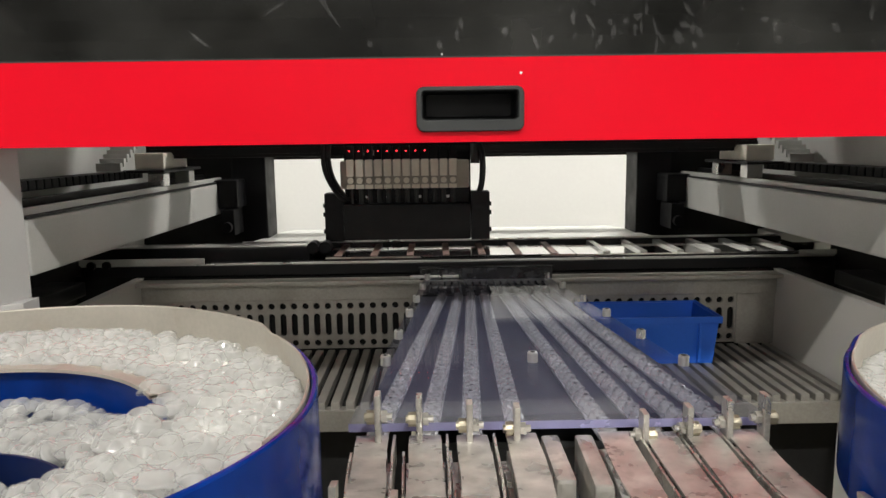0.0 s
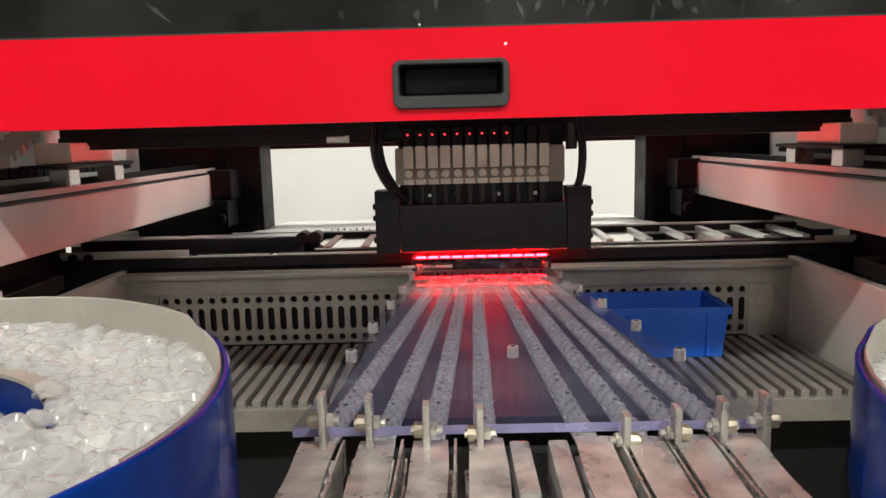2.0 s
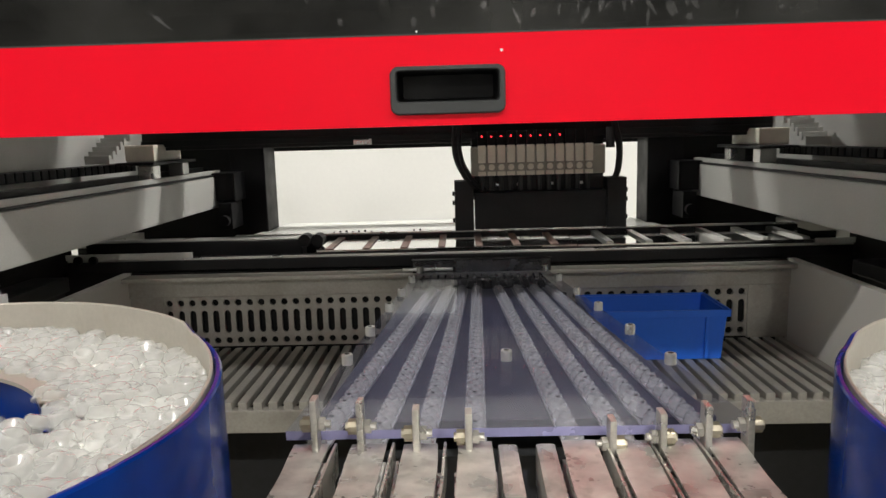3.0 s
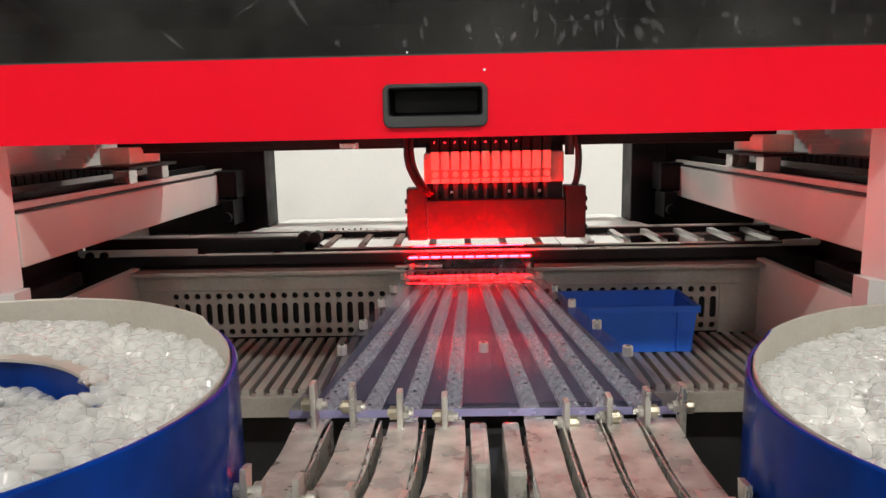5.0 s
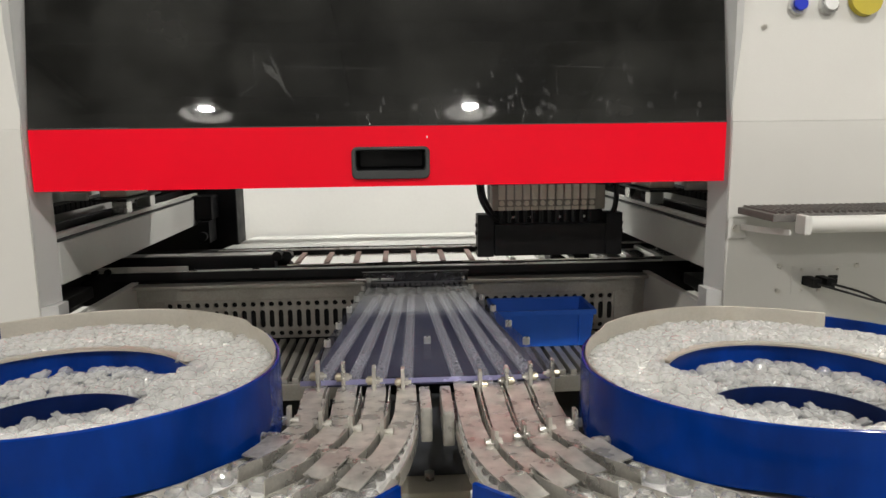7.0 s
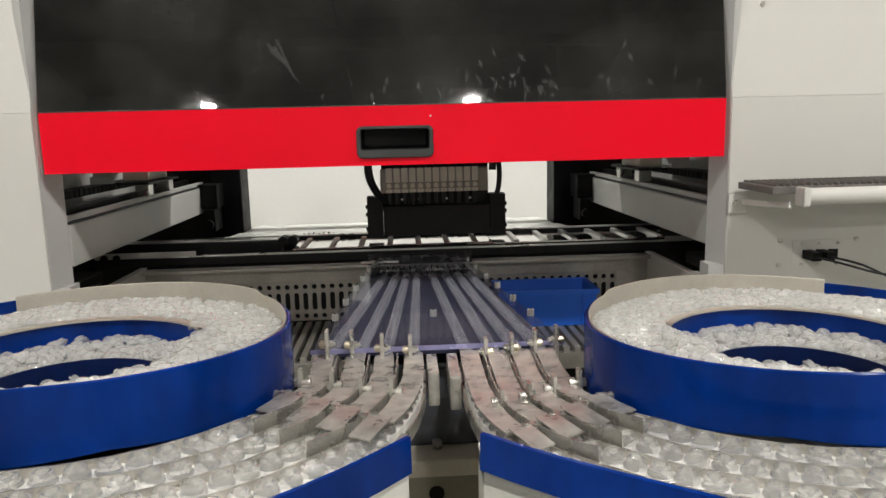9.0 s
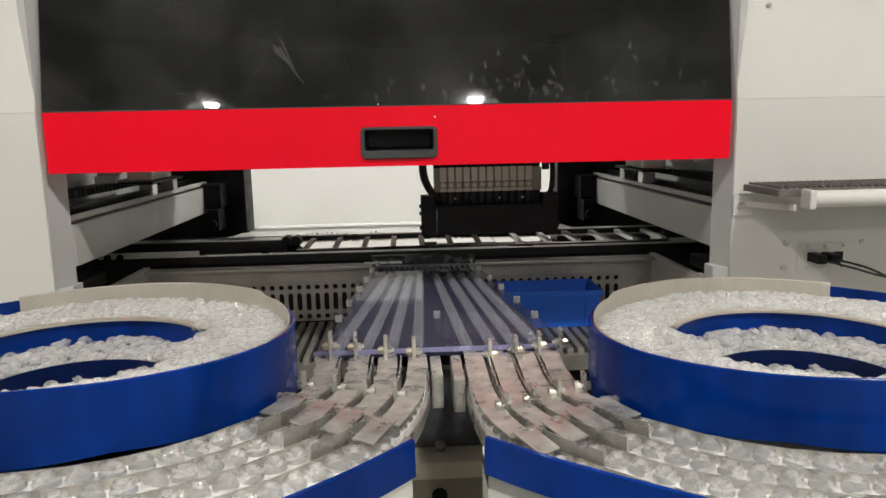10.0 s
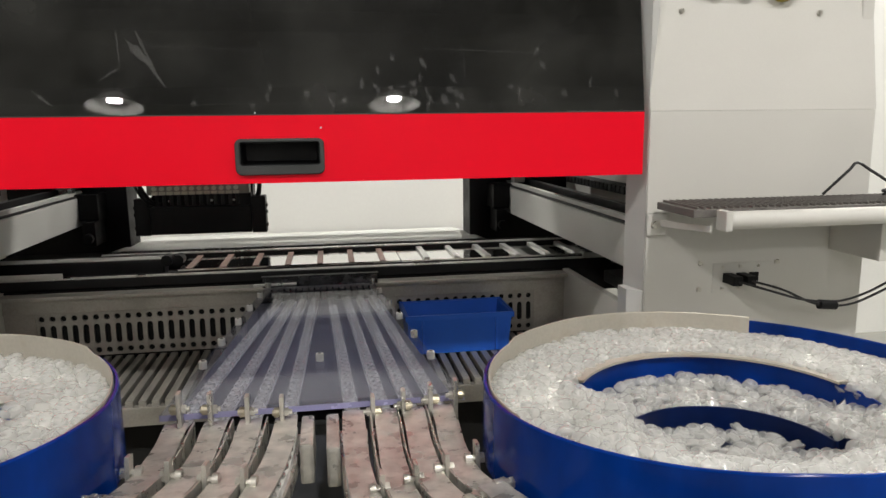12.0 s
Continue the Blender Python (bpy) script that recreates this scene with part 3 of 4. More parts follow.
    loops = [rounded(hx - 0.007, z0 + 0.0135, z1 - 0.0055, 0.004, -0.008), rounded(hx - 0.0075, z0 + 0.014, z1 - 0.0058, 0.004, 0.010), rounded(hx - 0.011, z0 + 0.018, z1 - 0.007, 0.004, 0.028)]
    rings = [[bm.verts.new(p) for p in l] for l in loops]
    for r0, r1 in zip(rings, rings[1:]):
        for k in range(c):
            bm.faces.new((r0[k], r0[(k + 1) % c], r1[(k + 1) % c], r1[k]))
    bm.faces.new(rings[-1])
    part("handle_recess", bm, BLACK, d, "black sunk grip")
    part("paint_fleck", rod((0.057, -0.0062, 1.2045), (0.057, -0.0068, 1.2045), 0.0016, 8), CARD, d)
    part("paint_fleck", rod((-0.031, -0.0068, 1.2255), (-0.031, -0.0074, 1.2255), 0.0012, 8), CARD, d)
    return d


# ---- gantry and head ----
def build_gantry():
    g = thing("gantry", "black cross beam that carries the placement head", "gantry")
    part("cross_beam", box(-0.60, 0.60, 0.055, 0.13, 1.105, 1.19, 0.003), BLACKMETAL, g)
    part("beam_rail", box(-0.60, 0.60, 0.050, 0.0548, 1.112, 1.124, 0.001), BLACKMETAL, g)
    part("beam_tag", box(-0.19, -0.155, 0.046, 0.0497, 1.106, 1.117, 0.002), ALU, g)
    for s in (-1, 1):
        a, b = sorted((s * 0.54, s * 0.61))
        for y in (-0.03, 0.11):
            part("carriage_block", box(s * 0.545, s * 0.575, y, y + 0.03, 1.0555, 1.080, 0.002), ALU, g, "pale carriage block")
        part("end_plate", box(a, b, -0.04, 0.17, 1.0805, 1.086, 0.002), BLACKMETAL, g)
        part("end_cover", box(min(s * 0.555, s * 0.61), max(s * 0.555, s * 0.61), 0.0, 0.13, 1.0865, 1.117, 0.004), VALVE, g, "pale end cover")
        for k in range(6):
            bm = box(min(s * 0.615, s * 0.66), max(s * 0.615, s * 0.66), -0.05 + k * 0.016, -0.04 + k * 0.016, 1.085 + k * 0.008, 1.10 + k * 0.008, 0.001)
            part("chain_link", bm, GREY, g)
    return g


def build_head():
    h = thing("placement_head", "black placement head with a row of twelve valves", "machine head")
    part("cover", box(-0.122, 0.122, 0.0, 0.03, -0.001, 0.068, 0.003), HEADBLACK, h, "black front cover plate")
    for s in (-1, 1):
        a, b = sorted((s * 0.1235, s * 0.159))
        w = part("side_wing", box(a, b, 0.002, 0.045, -0.003, 0.090, 0.002), HEADBLACK, h)
        for z in (0.012, 0.045, 0.062):
            part("clip", box(s * 0.1592, s * 0.163, 0.01, 0.02, z, z + 0.008, 0.001), BLACK, w)
    part("back_body", box(-0.125, 0.125, 0.051, 0.11, 0.05, 0.24, 0.003), BLACK, h)
    part("recess", box(-0.121, 0.121, 0.028, 0.050, 0.0685, 0.0975, 0.001), BLACKMETAL, h)
    part("manifold", box(-0.127, 0.120, 0.004, 0.05, 0.098, 0.151, 0.003), MANIFOLD, h, "ivory valve manifold, darkened for shade")
    for k in range(12):
        x = -0.107 + 0.0178 * k
        v = part("valve", box(x - 0.0070, x + 0.0070, -0.006, 0.0035, 0.122, 0.154, 0.001), VALVE, h)
        part("valve_plug", box(x - 0.007, x + 0.007, -0.004, 0.006, 0.1545, 0.180, 0.001), BLACK, v)
        part("port", rod((x, 0.0038, 0.114), (x, -0.005, 0.114), 0.0058, 12), VALVE, v, "round port")
        part("valve_foot", box(x - 0.0074, x + 0.0074, -0.003, 0.0035, 0.0985, 0.1065, 0.001), VALVE, v)
        part("nozzle_shaft", rod((x, 0.018, 0.0685), (x, 0.018, 0.0975), 0.0045, 8), RUBBER, h)
        if k < 9:
            part("indicator", rod((x, -0.0042, 0.170), (x, -0.0052, 0.170), 0.0012, 8), REDGLOW, v, "small red indicator light")
    for x in (-0.078, -0.038, 0.024, 0.079):
        part("fastener", box(x - 0.003, x + 0.003, 0.022, 0.0275, 0.078, 0.083, 0.001), ALU, h, "small bright fastener")
    part("fitting", rod((0.132, 0.02, 0.144), (0.132, 0.02, 0.182), 0.0085, 12), RUBBER, h, "dark hose fitting")
    for dx, dy in ((0, 0), (0.010, 0.008), (0.004, 0.018)):
        line = smooth_line([(-0.150 + dx, dy + 0.01, 0.22), (-0.158 + dx, dy, 0.17), (-0.153 + dx, dy, 0.125), (-0.130 + dx, dy, 0.085), (-0.112 + dx, dy + 0.02, 0.072)])
        part("hose", sweep(line, circle_profile(0.0042)), CABLE, h, "", True)
    line = smooth_line([(0.136, 0.02, 0.20), (0.146, 0.01, 0.15), (0.143, 0.01, 0.10), (0.130, 0.02, 0.075)])
    part("hose", sweep(line, circle_profile(0.006)), CABLE, h, "", True)
    return h


def build_board():
    b = thing("circuit_board", "shiny board carrier with dark bars across it", "circuit board")
    part("sheet", box(-0.235, 0.205, 0.414, 0.559, 0.9295, 0.9325, 0.0), MIRROR, b)
    for k in range(7):
        x = -0.215 + k * 0.064
        part("bar", box(x - 0.006, x + 0.006, 0.414, 0.559, 0.9328, 0.9345, 0.0), BROWNBAR, b)
    b2 = thing("carrier_tray", "shiny tray with pale bars on the conveyor", "tray")
    part("tray_sheet", box(0.207, 0.64, 0.414, 0.559, 0.9290, 0.9318, 0.0), MIRROR, b2)
    for k in range(6):
        x = 0.26 + k * 0.065
        part("bar", box(x - 0.006, x + 0.006, 0.414, 0.559, 0.9320, 0.936, 0.0), ALU, b2)


def build_bin():
    b = thing("storage_bin", "blue plastic stacking bin standing on the slatted floor", "bin")
    x0, x1, y0, y1, z0, z1 = 0.20, 0.402, 0.262, 0.374, 0.7765, 0.852
    t, k = 0.003, 0.006
    bm = bmesh.new()
    def ring(ins, z):
        return [bm.verts.new(p) for p in ((x0 + ins, y0 + ins, z), (x1 - ins, y0 + ins, z), (x1 - ins, y1 - ins, z), (x0 + ins, y1 - ins, z))]
    rings = [ring(k, z0), ring(0, z1), ring(t, z1), ring(k + t, z0 + t)]
    for r0, r1 in zip(rings, rings[1:]):
        for i in range(4):
            bm.faces.new((r0[i], r0[(i + 1) % 4], r1[(i + 1) % 4], r1[i]))
    bm.faces.new(rings[0][::-1])
    bm.faces.new(rings[-1])
    bmesh.ops.recalc_face_normals(bm, faces=bm.faces)
    part("shell", bm, BLUEBIN, b)
    bm = bmesh.new()
    box(x0 - 0.004, x1 + 0.004, y0 - 0.004, y0 - 0.0005, z1 - 0.009, z1 + 0.002, 0.001, bm)
    box(x0 - 0.004, x1 + 0.004, y1 + 0.0005, y1 + 0.004, z1 - 0.009, z1 + 0.002, 0.001, bm)
    box(x0 - 0.004, x0 - 0.0005, y0, y1, z1 - 0.009, z1 + 0.002, 0.001, bm)
    box(x1 + 0.0005, x1 + 0.004, y0, y1, z1 - 0.009, z1 + 0.002, 0.001, bm)
    part("rim", bm, BLUEBIN, b)
    for x in (x0 + 0.03, x1 - 0.03):
        part("rib", box(x - 0.002, x + 0.002, y0 - 0.002, y0 + 0.006, z0 + 0.003, z1 - 0.0095, 0.0008), BLUEBIN, b)


def build_shelf():
    s = thing("tray_shelf", "white tube shelf with a dark ribbed tray, fixed to the panel", "shelf")
    part("front_tube", rod((0.600, -0.135, 1.073), (1.16, -0.135, 1.073), 0.0125, 18), WHITE, s, "white round front tube", True)
    part("tray", box(0.556, 1.16, -0.123, -0.012, 1.076, 1.087, 0.002), TRAY, s, "dark ribbed tray")
    first = part("tray_rib", box(-0.0015, 0.0015, -0.118, -0.016, 1.0872, 1.0905, 0.0), TRAY, s)
    first.location.x = 0.565
    for k in range(1, 56):
        r = new("tray_rib", first.data)
        r.parent = s
        r.location.x = 0.565 + k * 0.0105
    part("wall_bracket", box(0.545, 0.578, -0.0045, -0.0005, 1.034, 1.068, 0.003), WHITE, s, "white fixing bracket")
    part("bracket_screw", screw(bmesh.new(), 0.5575, -0.0046, 1.051, 0.0065), STEEL, s)
    part("arm", sweep([Vector((0.5665, -0.005, 1.0535)), Vector((0.572, -0.06, 1.056)), Vector((0.584, -0.121, 1.0595))], rect_profile(0.004, -0.0045, 0.0045)), WHITE, s, "flat white side arm")
    part("end_cap", box(0.590, 0.6005, -0.1485, -0.1215, 1.0590, 1.0870, 0.003), WHITE, s, "square white end cap")
    part("arm", box(0.86, 1.0, -0.11, -0.0005, 1.0, 1.058, 0.003), WHITE, s, "white support box under the shelf")
    bm = sweep(smooth_line([(0.82, -0.03, 1.093), (0.845, -0.05, 1.13), (0.86, -0.05, 1.142), (0.88, -0.06, 1.128), (0.92, -0.07, 1.105), (0.99, -0.06, 1.098), (1.06, -0.07, 1.10)]), circle_profile(0.0022))
    c = tagged(part("coiled_cable", bm, CABLE, None, "", True), "black cable lying in a loop on the shelf", "cable")
    bm = sweep(smooth_line([(0.90, -0.06, 1.094), (0.95, -0.04, 1.096), (1.02, -0.05, 1.095), (0.95, -0.09, 1.096), (0.89, -0.07, 1.10), (0.96, -0.05, 1.104), (1.06, -0.08, 1.10)]), circle_profile(0.0022))
    tagged(part("coiled_cable", bm, CABLE, None, "", True), "black cable lying in a loop on the shelf", "cable")
    for i, (x, dz) in enumerate(((0.685, 0.0), (0.708, 0.0))):
        c = thing("usb_cable", "black cable plugged into the panel socket", "cable", group="panel cables")
        part("plug", box(x - 0.0075, x + 0.0075, -0.034, -0.0045, 0.954, 0.969, 0.002), BLACK, c)
        line = smooth_line([(x, -0.034, 0.9615), (x + 0.035, -0.06, 0.952), (x + 0.085, -0.07, 0.938 - i * 0.008), (x + 0.14, -0.07, 0.932 - i * 0.006), (x + 0.20, -0.06, 0.940), (x + 0.27, -0.05, 0.965), (x + 0.36, -0.04, 1.0)])
        part("cord", sweep(line, circle_profile(0.0019)), CABLE, c, "", True)
        if i:
            part("ferrite", rod((x + 0.090, -0.07, 0.9290), (x + 0.118, -0.07, 0.9265), 0.0075, 12), BLACK, c, "black ferrite bead")


# ---- feeders ----
XS = 0.042            # middle line of the two feeders
BOWL = (-0.342, -0.493)
RIM_Z, RIM_R = 1.006, 0.199
DROP = -0.015         # the second bowl stands lower


def polar(az, r, z):
    a = radians(az)
    return Vector((BOWL[0] + r * math.cos(a), BOWL[1] + r * math.sin(a), z))


def rim_r(az):
    """The outer wall runs as a spiral: az from -270 (far side) round the front to 90."""
    return RIM_R + (0.045 * ((az - 60) / 70) if az > 60 else 0.0)


def heap_r(az):
    """How far out the lenses lie."""
    az = (az + 180) % 360 - 180
    return 0.191 + (0.045 * (az - 60) / 70 if az > 60 else 0.0)


def rim_z(az):
    """The rim rises towards the front."""
    return RIM_Z + 0.016 * min(1, max(0, -az / 75)) + (0.004 if az > 40 else 0.0) - (0.25 * 0.045 * (az - 60) / 70 if az > 60 else 0.0)


def wall_low(az):
    """The foot of the outer wall, which falls towards the exit."""
    return 0.94 + 0.028 * min(1, max(0, -az / 60))


def mirror(bm, s, drop=0):
    """The other feeder is the mirror image. drop 1: lower it whole; 2: lower it less and less towards the plate."""
    if s > 0:
        for v in bm.verts:
            v.co.z += DROP * (0, 1, min(1.0, max(0.0, (-v.co.y - 0.36) / 0.15)))[drop]
        bmesh.ops.scale(bm, vec=(-1, 1, 1), verts=bm.verts)
        bmesh.ops.reverse_faces(bm, faces=bm.faces)
    return bm


def shell(az0, az1, r_of, z0_of, z1_of, thick, step=4):
    """A curved upright wall between two angles."""
    bm = bmesh.new()
    n = max(2, int(abs(az1 - az0) / step))
    rings = []
    for k in range(n + 1):
        az = az0 + (az1 - az0) * k / n
        r, a, b = r_of(az), z0_of(az), z1_of(az)
        rings.append([bm.verts.new(polar(az, *p)) for p in ((r, a), (r, b - 0.001), (r - 0.001, b), (r - thick + 0.001, b), (r - thick, b - 0.001), (r - thick, a))])
    for q, w in zip(rings, rings[1:]):
        for k in range(6):
            bm.faces.new((q[k], w[k], w[(k + 1) % 6], q[(k + 1) % 6]))
    bm.faces.new(rings[0])
    bm.faces.new(rings[-1][::-1])
    bmesh.ops.recalc_face_normals(bm, faces=bm.faces)
    return bm


H1 = (-0.002, -0.012, 0.125)    # first sunk ring: offset and radius
H2 = (0.020, -0.060, 0.083)     # second sunk ring


def pot(off, r, z0, z1, thick=0.003, az0=0, az1=360):
    bm = bmesh.new()
    n = 90
    rings = []
    for k in range(n + 1):
        a = radians(az0 + (az1 - az0) * k / n)
        x, y = BOWL[0] + off[0], BOWL[1] + off[1]
        rings.append([bm.verts.new((x + q * math.cos(a), y + q * math.sin(a), z)) for q, z in ((r, z0), (r, z1), (r + thick, z1), (r + thick, z0))])
    for q, w in zip(rings, rings[1:]):
        for k in range(4):
            bm.faces.new((q[k], w[k], w[(k + 1) % 4], q[(k + 1) % 4]))
    bmesh.ops.remove_doubles(bm, verts=bm.verts, dist=1e-6)
    bmesh.ops.recalc_face_normals(bm, faces=bm.faces)
    return bm


def ramp(v, a, b):
    return max(0.0, min(1.0, (v - a) / (b - a)))


def heap_height(x, y):
    """The level of the lenses over the bowl, from its middle."""
    d1 = math.hypot(x - H1[0], y - H1[1])
    d2 = math.hypot(x - H2[0], y - H2[1])
    level = 0.992 + 0.003 * noise.noise(Vector((x * 20, y * 20, 0)))
    level -= 0.25 * max(0.0, math.hypot(x, y) - 0.19)
    az1, az2 = math.degrees(math.atan2(y - H1[1], x - H1[0])), math.degrees(math.atan2(y - H2[1], x - H2[0]))
    if d1 < H1[2]:
        low = 0.967 + 0.002 * noise.noise(Vector((x * 30, y * 30, 4)))
        turn = az1 if az1 > -90 else az1 + 360
        level = low + (level - low) * max(ramp(46 - turn, 0, 30), ramp(turn - 175, 0, 35)) * ramp(d1, 0.05, H1[2])
    if d2 < H2[2]:
        low = 0.955
        turn = az2 if az2 > -90 else az2 + 360
        level = low + (level - low) * max(ramp(70 - turn, 0, 28), ramp(turn - 175, 0, 35)) * ramp(d2, 0.02, H2[2])
    front = max(0.0, min(1.0, (math.hypot(x, y) - 0.125) / 0.06)) * max(0.0, min(1.0, (-y - 0.03) / 0.06))
    return level + (1.008 - level) * front


def lens_mesh(r=0.0082, h=0.0062):
    """A clear dome lens with a flat brim and a dimple on top."""
    return [(r * 0.03, 0.0), (r, 0.0), (r, h * 0.24), (r * 0.86, h * 0.32), (r * 0.82, h * 0.78), (r * 0.64, h), (r * 0.48, h * 0.90), (r * 0.20, h * 0.42), (r * 0.03, h * 0.36)]


def add_lens(verts, faces, m, prof, seg=9):
    base = len(verts)
    for k in range(seg):
        a = 2 * math.pi * k / seg
        for q, z in prof:
            verts.append(tuple(m @ Vector((q * math.cos(a), q * math.sin(a), z))))
    n = len(prof)
    for k in range(seg):
        k2 = (k + 1) % seg
        for i in range(n):
            i2 = (i + 1) % n
            faces.append((base + k * n + i, base + k2 * n + i, base + k2 * n + i2, base + k * n + i2))


def mesh_of(verts, faces, name, crisp=False):
    me = bpy.data.meshes.new(name)
    me.from_pydata(verts, [], faces)
    me.polygons.foreach_set("use_smooth", [True] * len(me.polygons))
    if crisp:
        me.set_sharp_from_angle(angle=radians(34))
    me.update()
    return me


def build_heap(s):
    """The loose lenses in one bowl: a packed bed with lenses lying on it at all angles."""
    rnd = random.Random(7 if s < 0 else 19)
    verts, faces = [], []
    cells = {}
    prof = lens_mesh(0.0078, 0.0066)
    tries = 0
    count = 0
    while tries < 30000 and count < 2900:
        tries += 1
        a, q = rnd.uniform(0, 2 * math.pi), 0.245 * math.sqrt(rnd.random())
        if q > heap_r(math.degrees(a)):
            continue
        x, y = q * math.cos(a), q * math.sin(a)
        key = (int(x // 0.0073), int(y // 0.0073))
        if any(math.hypot(x - u, y - v) < 0.0073 for i in (-1, 0, 1) for j in (-1, 0, 1) for u, v in cells.get((key[0] + i, key[1] + j), ())):
            continue
        d1, d2 = math.hypot(x - H1[0], y - H1[1]), math.hypot(x - H2[0], y - H2[1])
        az1, az2 = math.degrees(math.atan2(y - H1[1], x - H1[0])), math.degrees(math.atan2(y - H2[1], x - H2[0]))
        if -0.011 < d1 - H1[2] < 0.0090 and 42 < az1 < 165 or -0.009 < d2 - H2[2] < 0.0092 and 48 < az2 < 178:
            continue
        cells.setdefault(key, []).append((x, y))
        calm = d1 > H1[2] and y > -0.02
        z = heap_height(x, y) + (rnd.uniform(-0.0055, -0.0030) if calm else rnd.uniform(-0.003, 0.0025))
        lean = 0.16 if calm else 0.42
        tilt = Euler((rnd.gauss(0, lean), rnd.gauss(0, lean), rnd.uniform(0, 6.28)))
        if rnd.random() < 0.3:
            tilt.x += math.pi
        m = Matrix.Translation((BOWL[0] + x, BOWL[1] + y, z)) @ tilt.to_matrix().to_4x4()
        add_lens(verts, faces, m, prof, 11)
        count += 1
    if s > 0:
        verts = [(-a, b, c + DROP) for a, b, c in verts]
        faces = [f[::-1] for f in faces]
    me = mesh_of(verts, faces, "lens_heap")
    me.materials.append(LENS)
    ob = new("lens_heap", me)
    ob.location.x = XS
    tagged(ob, "heap of loose clear plastic lenses in the blue bowl", "lenses", kind="stuff")


LANE_ENDS = {-1: (-0.1287, -0.0924, -0.0600, -0.0262), 1: (-0.1255, -0.0968, -0.0694, -0.0379)}
TAB_SPOTS = {-1: ((-0.124, 0.962), (-0.096, 0.960), (-0.062, 0.955), (-0.030, 0.952)), 1: ((-0.139, 0.957), (-0.114, 0.954), (-0.087, 0.950), (-0.057, 0.946))}


def lane_line(k, s):
    """The middle line of lane k (0 inside) from the bowl's front to the feeding plate."""
    rk = 0.2135 + 0.0225 * k
    pts = []
    for az in range(-150, -24, 9):
        grow = 0.0055 * k * max(0, (az + 60) / 35)
        pts.append(polar(az, rk + grow, 0.955 - 0.004 * k + 0.012 * min(1, max(0, (-az - 30) / 60))))
    end = Vector((LANE_ENDS[s][k], -0.350, 0.9185))
    start = pts[-1]
    d0 = (pts[-1] - pts[-2]).normalized()
    c1 = start + d0 * 0.10
    c2 = end - Vector((0, 0.09, 0))
    c1.z, c2.z = 0.947 - 0.003 * k, 0.922
    for i in range(1, 13):
        t = i / 12
        pts.append((1 - t) ** 3 * start + 3 * t * (1 - t) ** 2 * c1 + 3 * t * t * (1 - t) * c2 + t ** 3 * end)
    return pts


